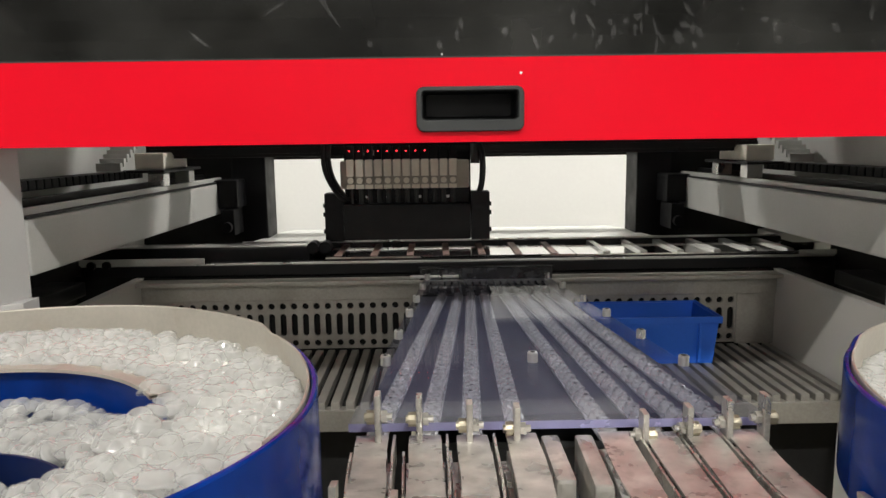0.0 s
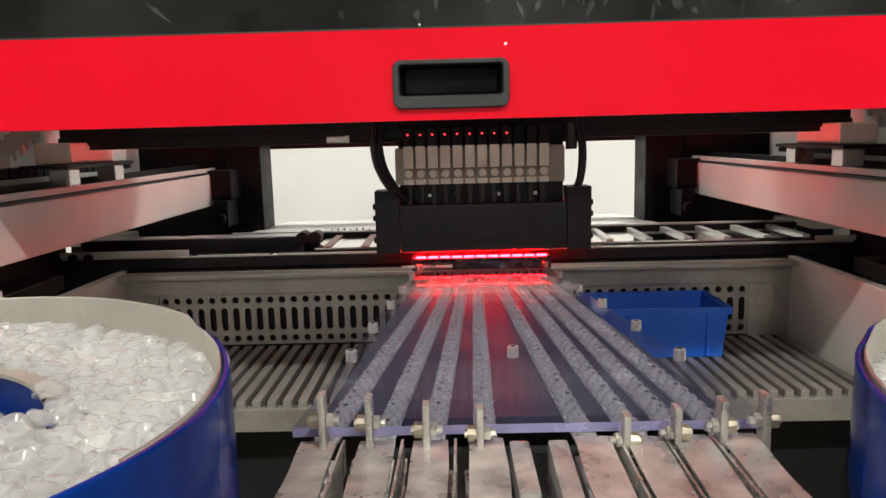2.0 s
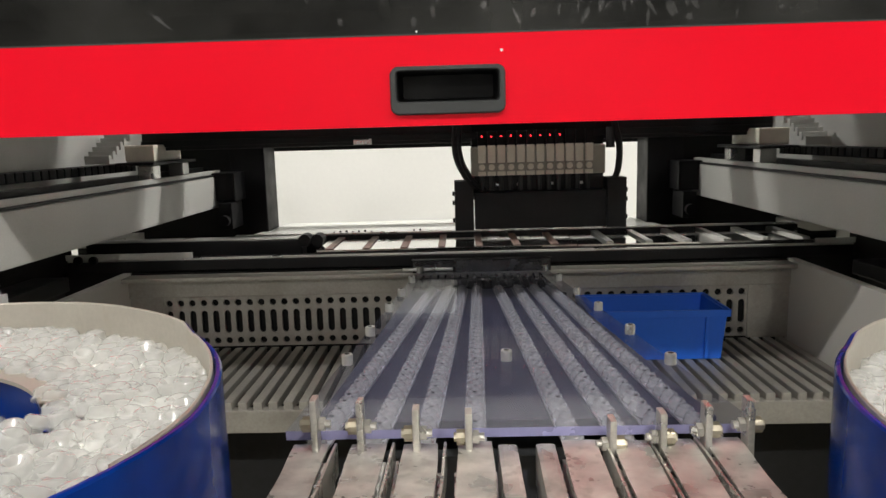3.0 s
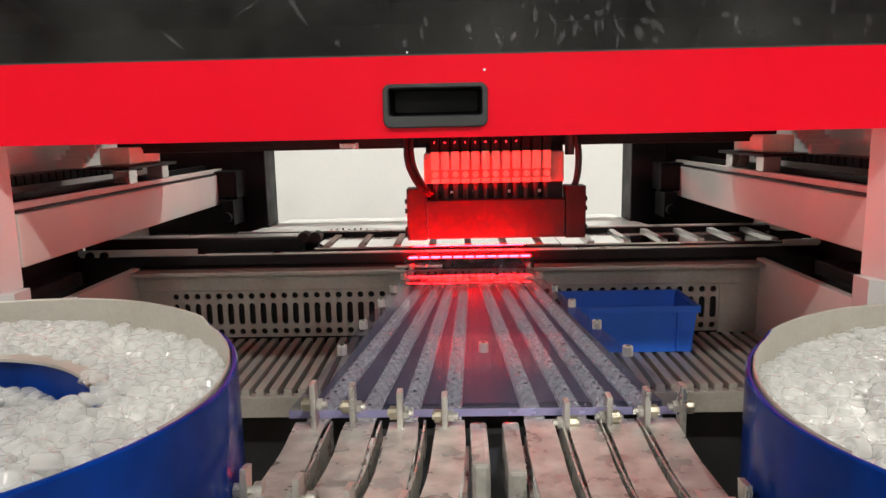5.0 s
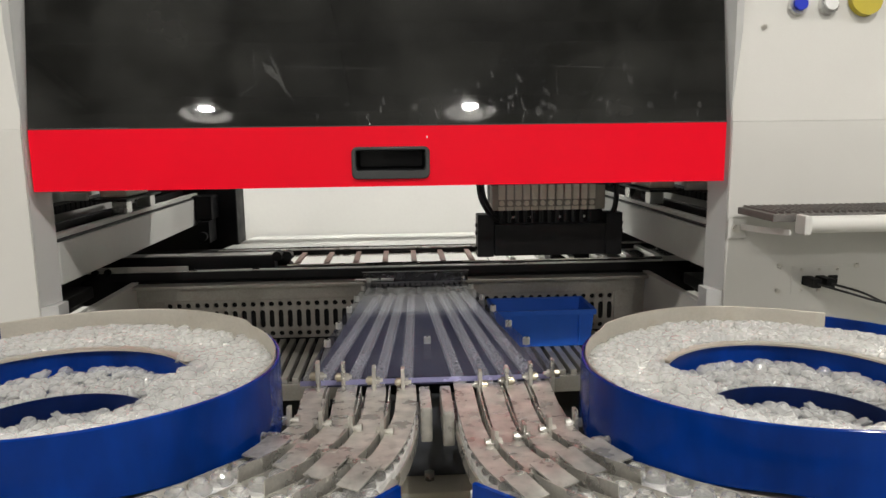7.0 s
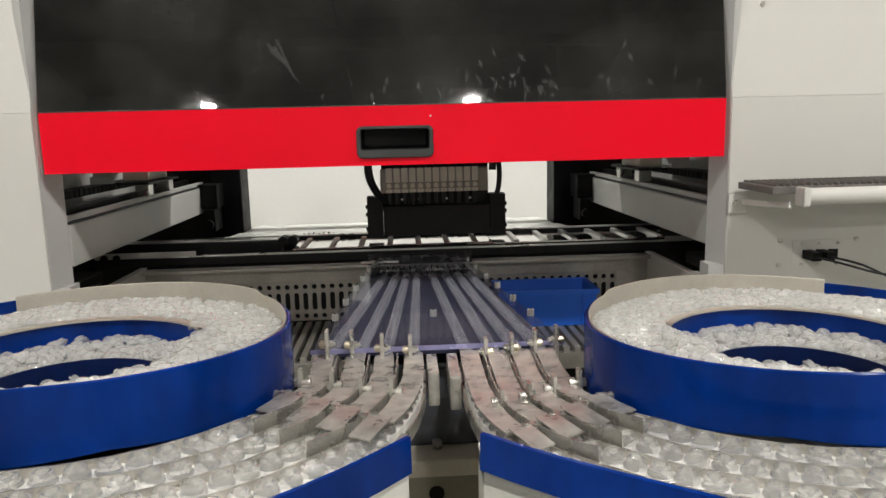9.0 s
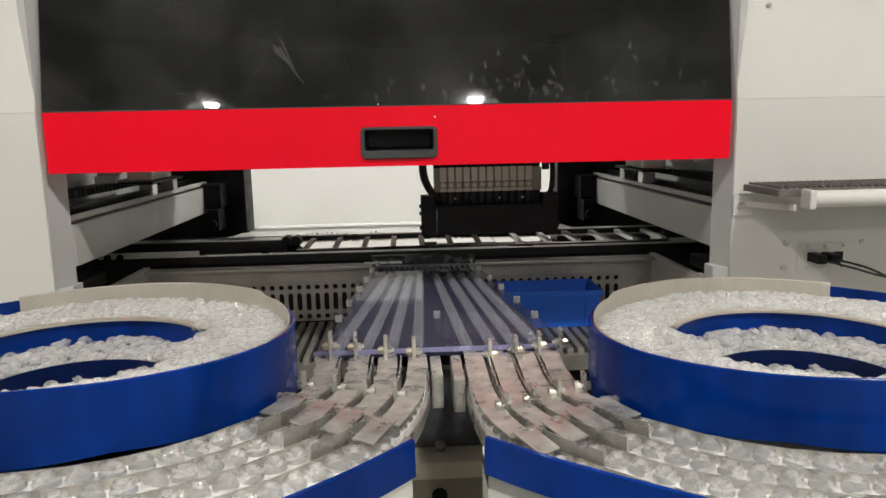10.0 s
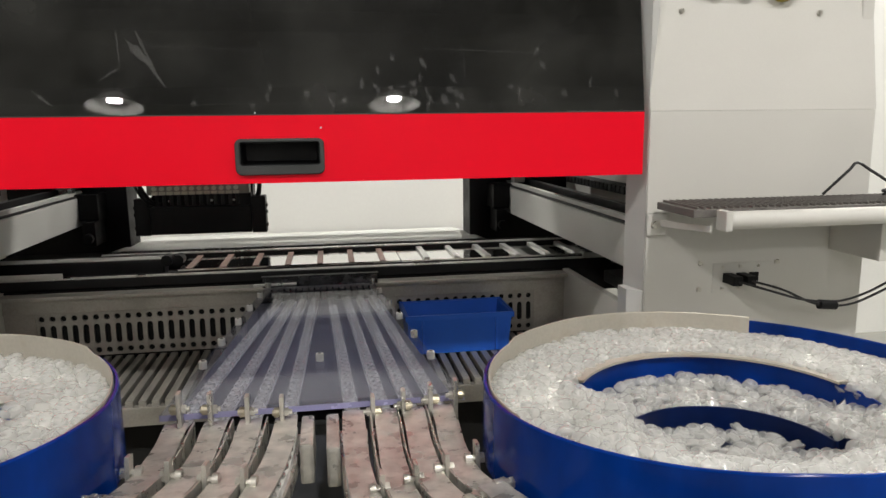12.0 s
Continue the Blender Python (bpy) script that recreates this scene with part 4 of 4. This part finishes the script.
def build_feeder(s):
    f = thing("bowl_feeder", "blue vibratory bowl feeder with a pale liner and four lens lanes", "bowl feeder", (XS, 0, 0), "bowl feeders")

    def add(name, bm, mat, label="", smooth=False, parent=None):
        drop = 1 if name in ("outer_wall", "liner", "inner_wall", "inner_lip", "centre_wall", "packed_bed") else 0 if name in ("blue_band", "lane_lip", "body") else 2
        return part(name, mirror(bm, s, drop), mat, parent or f, label, smooth)

    add("outer_wall", shell(-184, 60, rim_r, wall_low, rim_z, 0.0035), BLUE, "blue enamelled bowl wall", True)
    add("outer_wall", shell(60, 186, rim_r, lambda a: 0.94, lambda a: rim_z(a) - 0.002, 0.0035), BLUE, "", True)
    add("liner", shell(-15, 128, lambda a: rim_r(a) - 0.0042, lambda a: 0.972, lambda a: rim_z(a) + 0.003 * min(1, max(0, (a + 15) / 40)), 0.0015), LINER, "pale sheet liner along the rim", True)
    add("inner_wall", pot(H1, H1[2], 0.945, 0.9888, 0.0015, 18, 196), BLUE, "blue wall of the first sunk ring", True)
    add("inner_lip", pot(H1, H1[2] - 0.0040, 0.9890, 0.9912, 0.0110, 34, 170), LINER, "pale sheet edge over the sunk ring", True)
    add("centre_wall", pot(H2, H2[2], 0.925, 0.9735, 0.0015, 44, 182), SHADEDBLUE, "blue wall of the centre pot, darkened for shade", True)
    filling = add("packed_bed", bed(), LENSBED, "packed clear lenses filling the bowl, shaded blue where sunk", True)
    # Low faces stand for the blue floor, its shade put into the colour.
    filling.data.materials.append(SHADEDBLUE)
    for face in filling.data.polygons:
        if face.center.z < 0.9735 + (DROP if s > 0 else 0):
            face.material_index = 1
    # stepped body under the lanes
    line = []
    for az in range(-300, -196, 8):
        line.append(polar(az, 0.19, 0))
    for az in range(-190, -60, 8):
        line.append(polar(az, 0.297, 0))
    reach, rise = (-0.004, 0.005) if s < 0 else (0.008, 0.010)
    for az, r, e in ((-56, 0.292, 0), (-48, 0.294, 0), (-40, 0.302, 0.1), (-33, 0.312, 0.4), (-27, 0.323, 0.7), (-21.5, 0.335, 1)):
        line.append(polar(az, r + e * reach, 0))
    edge = line[-1].x
    line += [Vector((edge, -0.575, 0)), Vector((edge - 0.05, -0.55, 0)), Vector((-0.17, -0.50, 0)), Vector((-0.20, -0.36, 0))]
    outline = [(p.x, p.y) for p in line]
    inner = [(BOWL[0] + (x - BOWL[0]) * 0.995, BOWL[1] + (y - BOWL[1]) * 0.995) for x, y in outline]
    add("lane_deck", prism(inner, 0.918, 0.929), SHEET, "grey deck under the lanes")
    lip = [Vector((x, y, 0.931 + rise * min(1.0, max(0.0, (i - 18) / 10)))) for i, (x, y) in enumerate(outline[13:-4])]
    add("lane_lip", sweep(lip, [(-0.002, -0.019), (0.002, -0.019), (0.002, 0.012), (-0.002, 0.012)]), BLUE, "plain blue band round the lanes", True)
    add("body", prism(inner, 0.55, 0.9178), BASEGREY, "pale grey drum body")
    # lanes: steel channels with thin divider rails
    for k in range(4):
        line = lane_line(k, s)
        add("lane", sweep(line, rect_profile(0.0195, -0.010, -0.003)), RIBBON, "pale lens lane")
        side = add("lane_rail", sweep([p + Vector((0, 0, 0)) for p in line[:16]], [(-0.0112, -0.006), (-0.0102, -0.006), (-0.0102, 0.004), (-0.0112, 0.004)]), STEEL)
        tail = line[13:]
        wide = [0.86 + 0.42 * i / (len(tail) - 1) for i in range(len(tail))]
        add("track_body", sweep(tail, [(-0.0105, -0.024), (0.0105, -0.024), (0.0105, -0.0105), (-0.0105, -0.0105)], widths=wide), STEEL, "steel track block")
        for e in ((-1, 1) if k < 3 else ()):
            add("track_wall", sweep(tail, [(e * 0.0112, -0.0103), (e * 0.0125, -0.0103), (e * 0.0125, 0.0098 if e > 0 else -0.002), (e * 0.0112, 0.0098 if e > 0 else -0.002)], widths=wide), STEEL)
        # cover strips, bent and a little out of line
        n0 = 13
        low = [tail[1].lerp(tail[2], 0.04 + 0.17 * k)] + tail[2:4]
        for run, lift, w in ((low, 0.0062, 0.0205), (tail[3:], 0.0080, 0.0215)):
            pts = smooth_line([p + Vector((0, 0, lift + (0.0036 * i if run is low else 0.0) + 0.0005 * math.sin(1.1 * i + 2.1 * k + len(run)))) for i, p in enumerate(run)], 4)
            add("cover_strip", sweep(pts, rect_profile(w, 0.0, 0.0014), widths=[1.0 + 0.03 * math.sin(0.4 * i + k) for i in range(len(pts))]), COVER, "thin steel cover strip")
        # upright tabs with clamping screws
        tx, tz = TAB_SPOTS[s][k]
        tab = add("tab", box(tx - 0.0021, tx + 0.0021, -0.364, -0.3525, 0.916, tz, 0.0012), STEEL, "upright steel tab at the plate's edge")
        bm = rod((tx + 0.0022, -0.358, tz - 0.017), (tx + 0.0095, -0.358, tz - 0.017), 0.0026, 8)
        rod((tx + 0.0024, -0.358, tz - 0.017), (tx + 0.0062, -0.358, tz - 0.017), 0.0046, 6, bm)
        add("clamp_screw", bm, STEEL, "bright clamping screw", False, tab)
        bm = rod((tx - 0.0075, -0.358, tz - 0.017), (tx - 0.0022, -0.358, tz - 0.017), 0.0050, 10)
        rod((tx - 0.0092, -0.358, tz - 0.017), (tx - 0.0074, -0.358, tz - 0.017), 0.0030, 8, bm)
        add("thumb_nut", bm, BRASS, "dull brass thumb nut", False, tab)
        for idx, hgt in ((n0 + 3, 0.020), (n0 + 6, 0.030)):
            p = line[min(idx, len(line) - 2)] + Vector((0, 0, 0.0015 * math.sin(3 * k + idx)))
            d = (line[min(idx + 1, len(line) - 1)] - p).normalized()
            side_v = d.cross(Vector((0, 0, 1))).normalized()
            sgn = -1
            q = p + side_v * sgn * 0.0135
            bm = bmesh.new()
            rot = d.to_track_quat("Y", "Z").to_matrix().to_4x4()
            bmesh.ops.create_cube(bm, size=1, matrix=Matrix.Translation(q + Vector((0, 0, hgt / 2 - 0.006))) @ rot @ Matrix.Diagonal((0.0034, 0.0115, hgt, 1)))
            tab = add("tab", bm, STEEL, "upright steel tab")
            q += Vector((0, 0, 0.011))
            bm = rod(q - side_v * 0.006, q + side_v * 0.010, 0.0026, 8)
            rod(q + side_v * 0.005, q + side_v * 0.010, 0.0050, 10, bm)
            rod(q - side_v * 0.006, q - side_v * 0.0022, 0.0046, 6, bm)
            add("clamp_screw", bm, STEEL, "bright clamping screw", True, tab)
    # outer side block of the track bundle
    add("side_block", box(LANE_ENDS[s][3] + 0.0140, LANE_ENDS[s][3] + 0.0265, -0.415, -0.348, 0.888, 0.926, 0.003), COVER, "steel side block")
    return f


def bed(n=96, rings=56):
    """The packed filling just under the loose lenses."""
    bm = bmesh.new()
    rows = []
    for j in range(rings + 1):
        q = j / rings
        row = []
        for k in range(n):
            a = 2 * math.pi * k / n
            reach = (heap_r(math.degrees(a)) + 0.002) * q
            x, y = reach * math.cos(a), reach * math.sin(a)
            row.append(bm.verts.new((BOWL[0] + x, BOWL[1] + y, min(heap_height(x + 0.015 * math.cos(b), y + 0.015 * math.sin(b)) for b in (0, 0.8, 1.6, 2.4, 3.2, 4.0, 4.8, 5.6)) - 0.0035)))
        rows.append(row)
    for r0, r1 in zip(rows[1:], rows[2:]):
        for k in range(n):
            bm.faces.new((r0[k], r1[k], r1[(k + 1) % n], r0[(k + 1) % n]))
    bm.faces.new(rows[1])
    for v in rows[0]:
        bm.verts.remove(v)
    bmesh.ops.recalc_face_normals(bm, faces=bm.faces)
    return bm


def build_lane_lenses(s):
    """The lenses that queue on the lanes, each a thing of its own."""
    verts, faces = [], []
    add_lens(verts, faces, Matrix.Identity(4), lens_mesh(0.0092, 0.0085), 16)
    me = mesh_of(verts, faces, "lens", True)
    me.materials.append(LANELENS)
    rnd = random.Random(3 if s < 0 else 5)
    for k in (0, 1, 2, 3, 3.9):
        line = lane_line(k, s) if k < 3.5 else [polar(-35, 0.2965, 0.939), polar(-31, 0.303, 0.939), polar(-27, 0.3105, 0.939), polar(-22.5, 0.319, 0.939)]
        run, want = 0.0, 0.0
        for p, q in zip(line, line[1:]):
            seg = (q - p).length
            while want < run + seg:
                c = p.lerp(q, (want - run) / seg)
                if c.y < -0.36 and (c.x > BOWL[0] - 0.22 or c.y > -0.5):
                    x = c.x if s < 0 else -c.x
                    ob = new("lens", me)
                    ob.matrix_world = Matrix.Translation((XS + x, c.y, c.z - 0.0028 + (DROP * min(1.0, max(0.0, (-c.y - 0.36) / 0.15)) if s > 0 else 0))) @ Euler((rnd.gauss(0, 0.05), rnd.gauss(0, 0.05), rnd.uniform(0, 6))).to_matrix().to_4x4()
                    tagged(ob, "clear plastic dome lens queueing on a steel lane", "lens", "lenses on the lanes")
                want += 0.0192 + rnd.uniform(0, 0.0006)
            run += seg


def plate_x(side, y):
    """The plate's slanting sides."""
    t = (y + 0.345) / 0.688
    return (-0.104 + 0.044 * t) if side < 0 else (0.193 - 0.051 * t)


PLATE_Z0, PLATE_SLOPE = 0.9350, -0.028 / 0.688


def plate_z(y):
    return PLATE_Z0 + PLATE_SLOPE * (y + 0.345)


def build_plate():
    p = thing("feeding_plate", "tinted clear acrylic plate over eight lens channels, bolted down", "feeding plate")
    y0, y1, y2 = -0.345, 0.343, 0.245

    def slab(dz0, dz1, ins=0.0, ya=y0, yb=y1):
        bm = bmesh.new()
        v = []
        for dz in (dz0, dz1):
            for sx, y in ((-1, ya), (1, ya), (1, yb), (-1, yb)):
                v.append(bm.verts.new((plate_x(sx, y) - sx * ins, y, plate_z(y) + dz)))
        for q in ((3, 2, 1, 0), (4, 5, 6, 7), (0, 1, 5, 4), (1, 2, 6, 5), (2, 3, 7, 6), (3, 0, 4, 7)):
            bm.faces.new([v[i] for i in q])
        return bm

    part("underplate", slab(-0.026, -0.0155, 0.002, y0 + 0.055), PLATEBASE, p, "dark blue underplate")
    bm = slab(-0.006, 0.0)
    me_part = part("acrylic_sheet", bm, ACRYLIC, p, "tinted clear acrylic sheet")
    me_part.data.materials.append(ACRYLICEDGE)
    for i, poly in enumerate(me_part.data.polygons):
        if i == 2:
            poly.material_index = 1
    verts, faces = [], []
    rnd = random.Random(11)
    near = (-0.0867, -0.0504, -0.0180, 0.0158, 0.0799, 0.1114, 0.1388, 0.1675)
    far = (-0.0230, -0.0010, 0.0160, 0.0340, 0.0590, 0.0846, 0.1075, 0.1290)
    for k in range(8):
        xa, xb = near[k], far[k]
        def at(y):
            t = (y - y0) / (y1 - y0)
            return Vector((xa + (xb - xa) * t, y, plate_z(y)))
        line = [at(y0 + (y2 - y0) * i / 24) for i in range(25)]
        part("channel", sweep(line, [(-0.0076, -0.0153), (0.0076, -0.0153), (0.0076, -0.0135), (-0.0076, -0.0135)]), CHANNEL, p, "pale lens channel")
        y = y0 + 0.006
        while y < y2 - 0.01:
            c = at(y)
            m = Matrix.Translation((c.x, c.y, c.z - 0.0134)) @ Euler((0, 0, rnd.uniform(0, 6))).to_matrix().to_4x4()
            add_lens(verts, faces, m, lens_mesh(0.0074, 0.0066), 12)
            y += 0.0158
    # Flat dark dots under the sheet paint the shade between neighbouring lenses.
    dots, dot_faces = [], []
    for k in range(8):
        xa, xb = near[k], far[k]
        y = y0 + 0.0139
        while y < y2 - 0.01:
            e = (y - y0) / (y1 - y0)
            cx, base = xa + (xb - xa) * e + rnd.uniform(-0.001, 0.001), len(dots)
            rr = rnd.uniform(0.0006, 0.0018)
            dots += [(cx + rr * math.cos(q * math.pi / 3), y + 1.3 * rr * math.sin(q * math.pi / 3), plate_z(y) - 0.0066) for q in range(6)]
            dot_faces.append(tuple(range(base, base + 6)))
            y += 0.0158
    dm = mesh_of(dots, dot_faces, "lens_gap_shade")
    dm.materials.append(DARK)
    gap = new("lens_gap_shade", dm)
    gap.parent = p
    tagged(gap, "dark dots painting the shade between the queued lenses", kind="stuff")
    me = mesh_of(verts, faces, "queued_lenses")
    me.materials.append(LENS)
    ob = new("queued_lenses", me)
    tagged(ob, "rows of clear lenses in the channels under the plate", "lenses", kind="stuff")
    # bolts
    spots = [(plate_x(-1, y) + 0.0058, y) for y in (-0.193, -0.090, 0.026, 0.122, 0.227, 0.322)]
    spots += [(plate_x(1, y) - 0.0050, y) for y in (-0.210, -0.105, 0.008, 0.108, 0.218, 0.315)] + [(0.046, -0.190)]
    for x, y in spots:
        z = plate_z(y)
        bm = rod((x, y, z), (x, y, z + 0.0085), 0.0048, 14)
        rod((x, y, z + 0.0085), (x, y, z + 0.0092), 0.0043, 14, bm)
        b = part("bolt", bm, ALU, p, "bright socket-head bolt")
        # Flat dark disc that paints the shade inside the socket.
        part("bolt_socket", rod((x, y, z + 0.0093), (x, y, z + 0.0095), 0.0024, 6), DARK, b)
    # nozzle pick-up comb at the far end
    part("comb_base", slab(-0.0150, -0.0120, 0.004, y2 + 0.002, y1 - 0.004), BLACK, p, "dark pick-up comb under the far end")
    for k in range(17):
        x = -0.052 + 0.0115 * k
        part("comb_fin", prism([(x, y2 + 0.004), (x + 0.0035, y2 + 0.004), (x + 0.0035, y1 - 0.006), (x, y1 - 0.006)], plate_z(y1) - 0.0118, plate_z(y1) - 0.0065), COMB, p)
    part("edge_strip", box(-0.084, -0.004, 0.334, 0.343, plate_z(0.334) + 0.0003, plate_z(0.334) + 0.0045, 0.001), ALU, p, "bright steel edge strip")
    # the vibrating base beneath
    l = thing("linear_vibrator", "black linear vibrator block under the feeding plate", "vibrator")
    part("block", box(-0.055, 0.14, -0.27, 0.05, 0.776, 0.884, 0.004), VIBRATOR, l)
    part("block_cap", box(-0.06, 0.145, -0.28, 0.06, 0.8845, 0.8915, 0.002), RUBBER, l)
    part("foot_bolt", rod((0.043, -0.278, 0.776), (0.043, -0.278, 0.786), 0.007, 6), STEEL, l)
    st = thing("feeder_stand", "beige steel stand under the feeders", "stand")
    part("stand_top", box(-0.60, 0.69, -0.75, 0.10, 0.525, 0.5495, 0.003), BEIGE, st)
    part("riser", box(-0.06, 0.145, -0.30, 0.06, 0.55, 0.752, 0.003), OLIVE, st, "darker painted riser with a hole")
    part("riser_top", box(-0.075, 0.160, -0.312, 0.07, 0.7525, 0.7755, 0.003), BEIGE, st)
    # The hole is a dark disc on the face, its shade as colour.
    part("riser_hole", rod((0.040, -0.3012, 0.725), (0.040, -0.2995, 0.725), 0.010, 16), DARK, st)
    for x in (-0.55, 0.64):
        for y in (-0.70, 0.05):
            part("leg", box(x - 0.025, x + 0.025, y - 0.025, y + 0.025, 0.0, 0.5245, 0.003), BEIGE, st)
    for i in range(4):
        line = smooth_line([(0.075 - 0.004 * i, -0.305, 0.68), (0.07 + 0.006 * i, -0.32 - 0.01 * i, 0.64), (0.05 + 0.01 * i, -0.35, 0.60), (0.03 + 0.012 * i, -0.38, 0.5535), (0.01, -0.45, 0.5535)])
        tagged(part("loose_wire", sweep(line, circle_profile(0.002, 6)), CABLE if i % 2 else CARD, None, "", True), "thin wire hanging below the feeders", "wire", "loose wires")


def build_strobe():
    """The red strobe: a bar turned to switch its one glowing face, in an added light-blocking trough."""
    s = thing("strobe_bar", "red strobe light bar beside the pick-up comb", "strobe light", (0.042, 0.352, 0.919))
    part("bar_back", box(-0.105, 0.105, -0.0047, 0.0047, -0.004, 0.0025, 0.0), BLACK, s)
    for k in range(11):
        x = -0.0955 + 0.0191 * k
        part("strobe_led", box(x - 0.0078, x + 0.0078, -0.0036, 0.0036, 0.0026, 0.0046, 0.0), STROBE, s, "glowing red light")
    part("bar_flange", box(-0.112, 0.112, -0.0078, 0.0078, -0.0042, -0.0030, 0.0), BLACK, s)
    # Added trough: blocks the glow while the lit face points down.
    t = thing("strobe_trough", "dark trough added to block the strobe's glow while off", "trough")
    part("trough_floor", box(-0.068, 0.152, 0.3471, 0.3569, 0.9025, 0.9132, 0.0), BLACK, t)
    part("trough_end", box(-0.068, -0.0635, 0.3471, 0.3569, 0.9134, 0.9225, 0.0), BLACK, t)
    part("trough_end", box(0.1475, 0.152, 0.3471, 0.3569, 0.9134, 0.9225, 0.0), BLACK, t)
    part("trough_side", box(-0.068, 0.152, 0.3462, 0.3470, 0.9025, 0.9215, 0.0), COMB, t)
    part("trough_side", box(-0.068, 0.152, 0.3570, 0.3578, 0.9025, 0.9215, 0.0), BLACK, t)
    return s


HEAD_Z = 0.945
HEAD_ROWS = [
    (0.0, -0.095, 0.545), (0.2, -0.046, 0.550), (0.4, -0.047, 0.553), (0.6, -0.076, 0.562), (0.8, -0.066, 0.568), (1.0, -0.005, 0.570),
    (1.2, 0.035, 0.562), (1.4, 0.051, 0.556), (1.5, 0.051, 0.550), (1.6, 0.066, 0.353), (1.8, 0.069, 0.222), (1.9, 0.060, 0.235), (2.0, 0.043, 0.275),
    (2.2, 0.128, 0.479), (2.4, 0.126, 0.515), (2.5, 0.126, 0.520), (2.8, 0.144, 0.543), (3.0, 0.159, 0.546), (3.2, 0.179, 0.552),
    (3.6, 0.200, 0.552), (4.2, 0.200, 0.545), (4.4, 0.100, 0.330), (4.5, 0.069, 0.215), (4.7, 0.062, 0.215), (4.8, 0.052, 0.231), (4.9, 0.048, 0.286),
    (5.0, 0.092, 0.415), (5.1, 0.125, 0.444), (5.2, 0.125, 0.438), (5.5, 0.145, 0.426), (5.8, 0.171, 0.410), (6.0, 0.178, 0.402),
    (6.2, 0.278, 0.390), (6.5, 0.304, 0.388), (7.0, 0.338, 0.392), (7.1, 0.273, 0.380), (7.2, 0.141, 0.314), (7.3, 0.070, 0.182), (7.4, 0.069, 0.175),
    (7.5, 0.057, 0.194), (7.6, 0.043, 0.268), (7.7, -0.003, 0.425), (7.9, 0.020, 0.475), (8.6, 0.060, 0.478), (9.3, 0.097, 0.470), (9.5, 0.097, 0.462),
    (9.7, 0.112, 0.455), (9.8, 0.179, 0.490), (10.0, 0.201, 0.480), (10.2, 0.195, 0.475), (10.3, 0.092, 0.600), (10.4, -0.010, 0.695), (10.5, -0.111, 0.795),
    (10.6, -0.204, 0.820), (10.7, -0.251, 0.820), (10.8, -0.255, 0.820), (11.0, -0.258, 0.820), (11.5, -0.257, 0.825), (11.8, -0.255, 0.825), (12.0, -0.255, 0.825),
]
FLASHES = ((1.85, 2.30), (4.62, 5.14), (7.44, 7.90))


def motions():
    walk(placement_head, [(t, pose(x, y, HEAD_Z)) for t, x, y in HEAD_ROWS])
    walk(gantry, [(t, pose(0, y, 0)) for t, x, y in HEAD_ROWS])
    rows = [(0.0, pose(0.042, 0.352, 0.919, 180))]
    for a, b in FLASHES:
        rows += [(t, pose(0.042, 0.352, 0.919, d)) for t, d in
                 ((a - 0.134, 180), (a - 0.1, 180), (a - 0.067, 128), (a - 0.034, 60), (a, 0), (a + 0.034, 0), (b - 0.034, 0), (b, 0), (b + 0.034, 60), (b + 0.067, 128), (b + 0.1, 180), (b + 0.134, 180))]
    rows.append((12.0, pose(0.042, 0.352, 0.919, 180)))
    walk(strobe, rows)


build_room()
build_lamps()
build_machine()
build_door()
gantry = build_gantry()
placement_head = build_head()
build_board()
build_bin()
build_shelf()
for side in (-1, 1):
    build_feeder(side)
    build_heap(side)
    build_lane_lenses(side)
build_plate()
strobe = build_strobe()
motions()
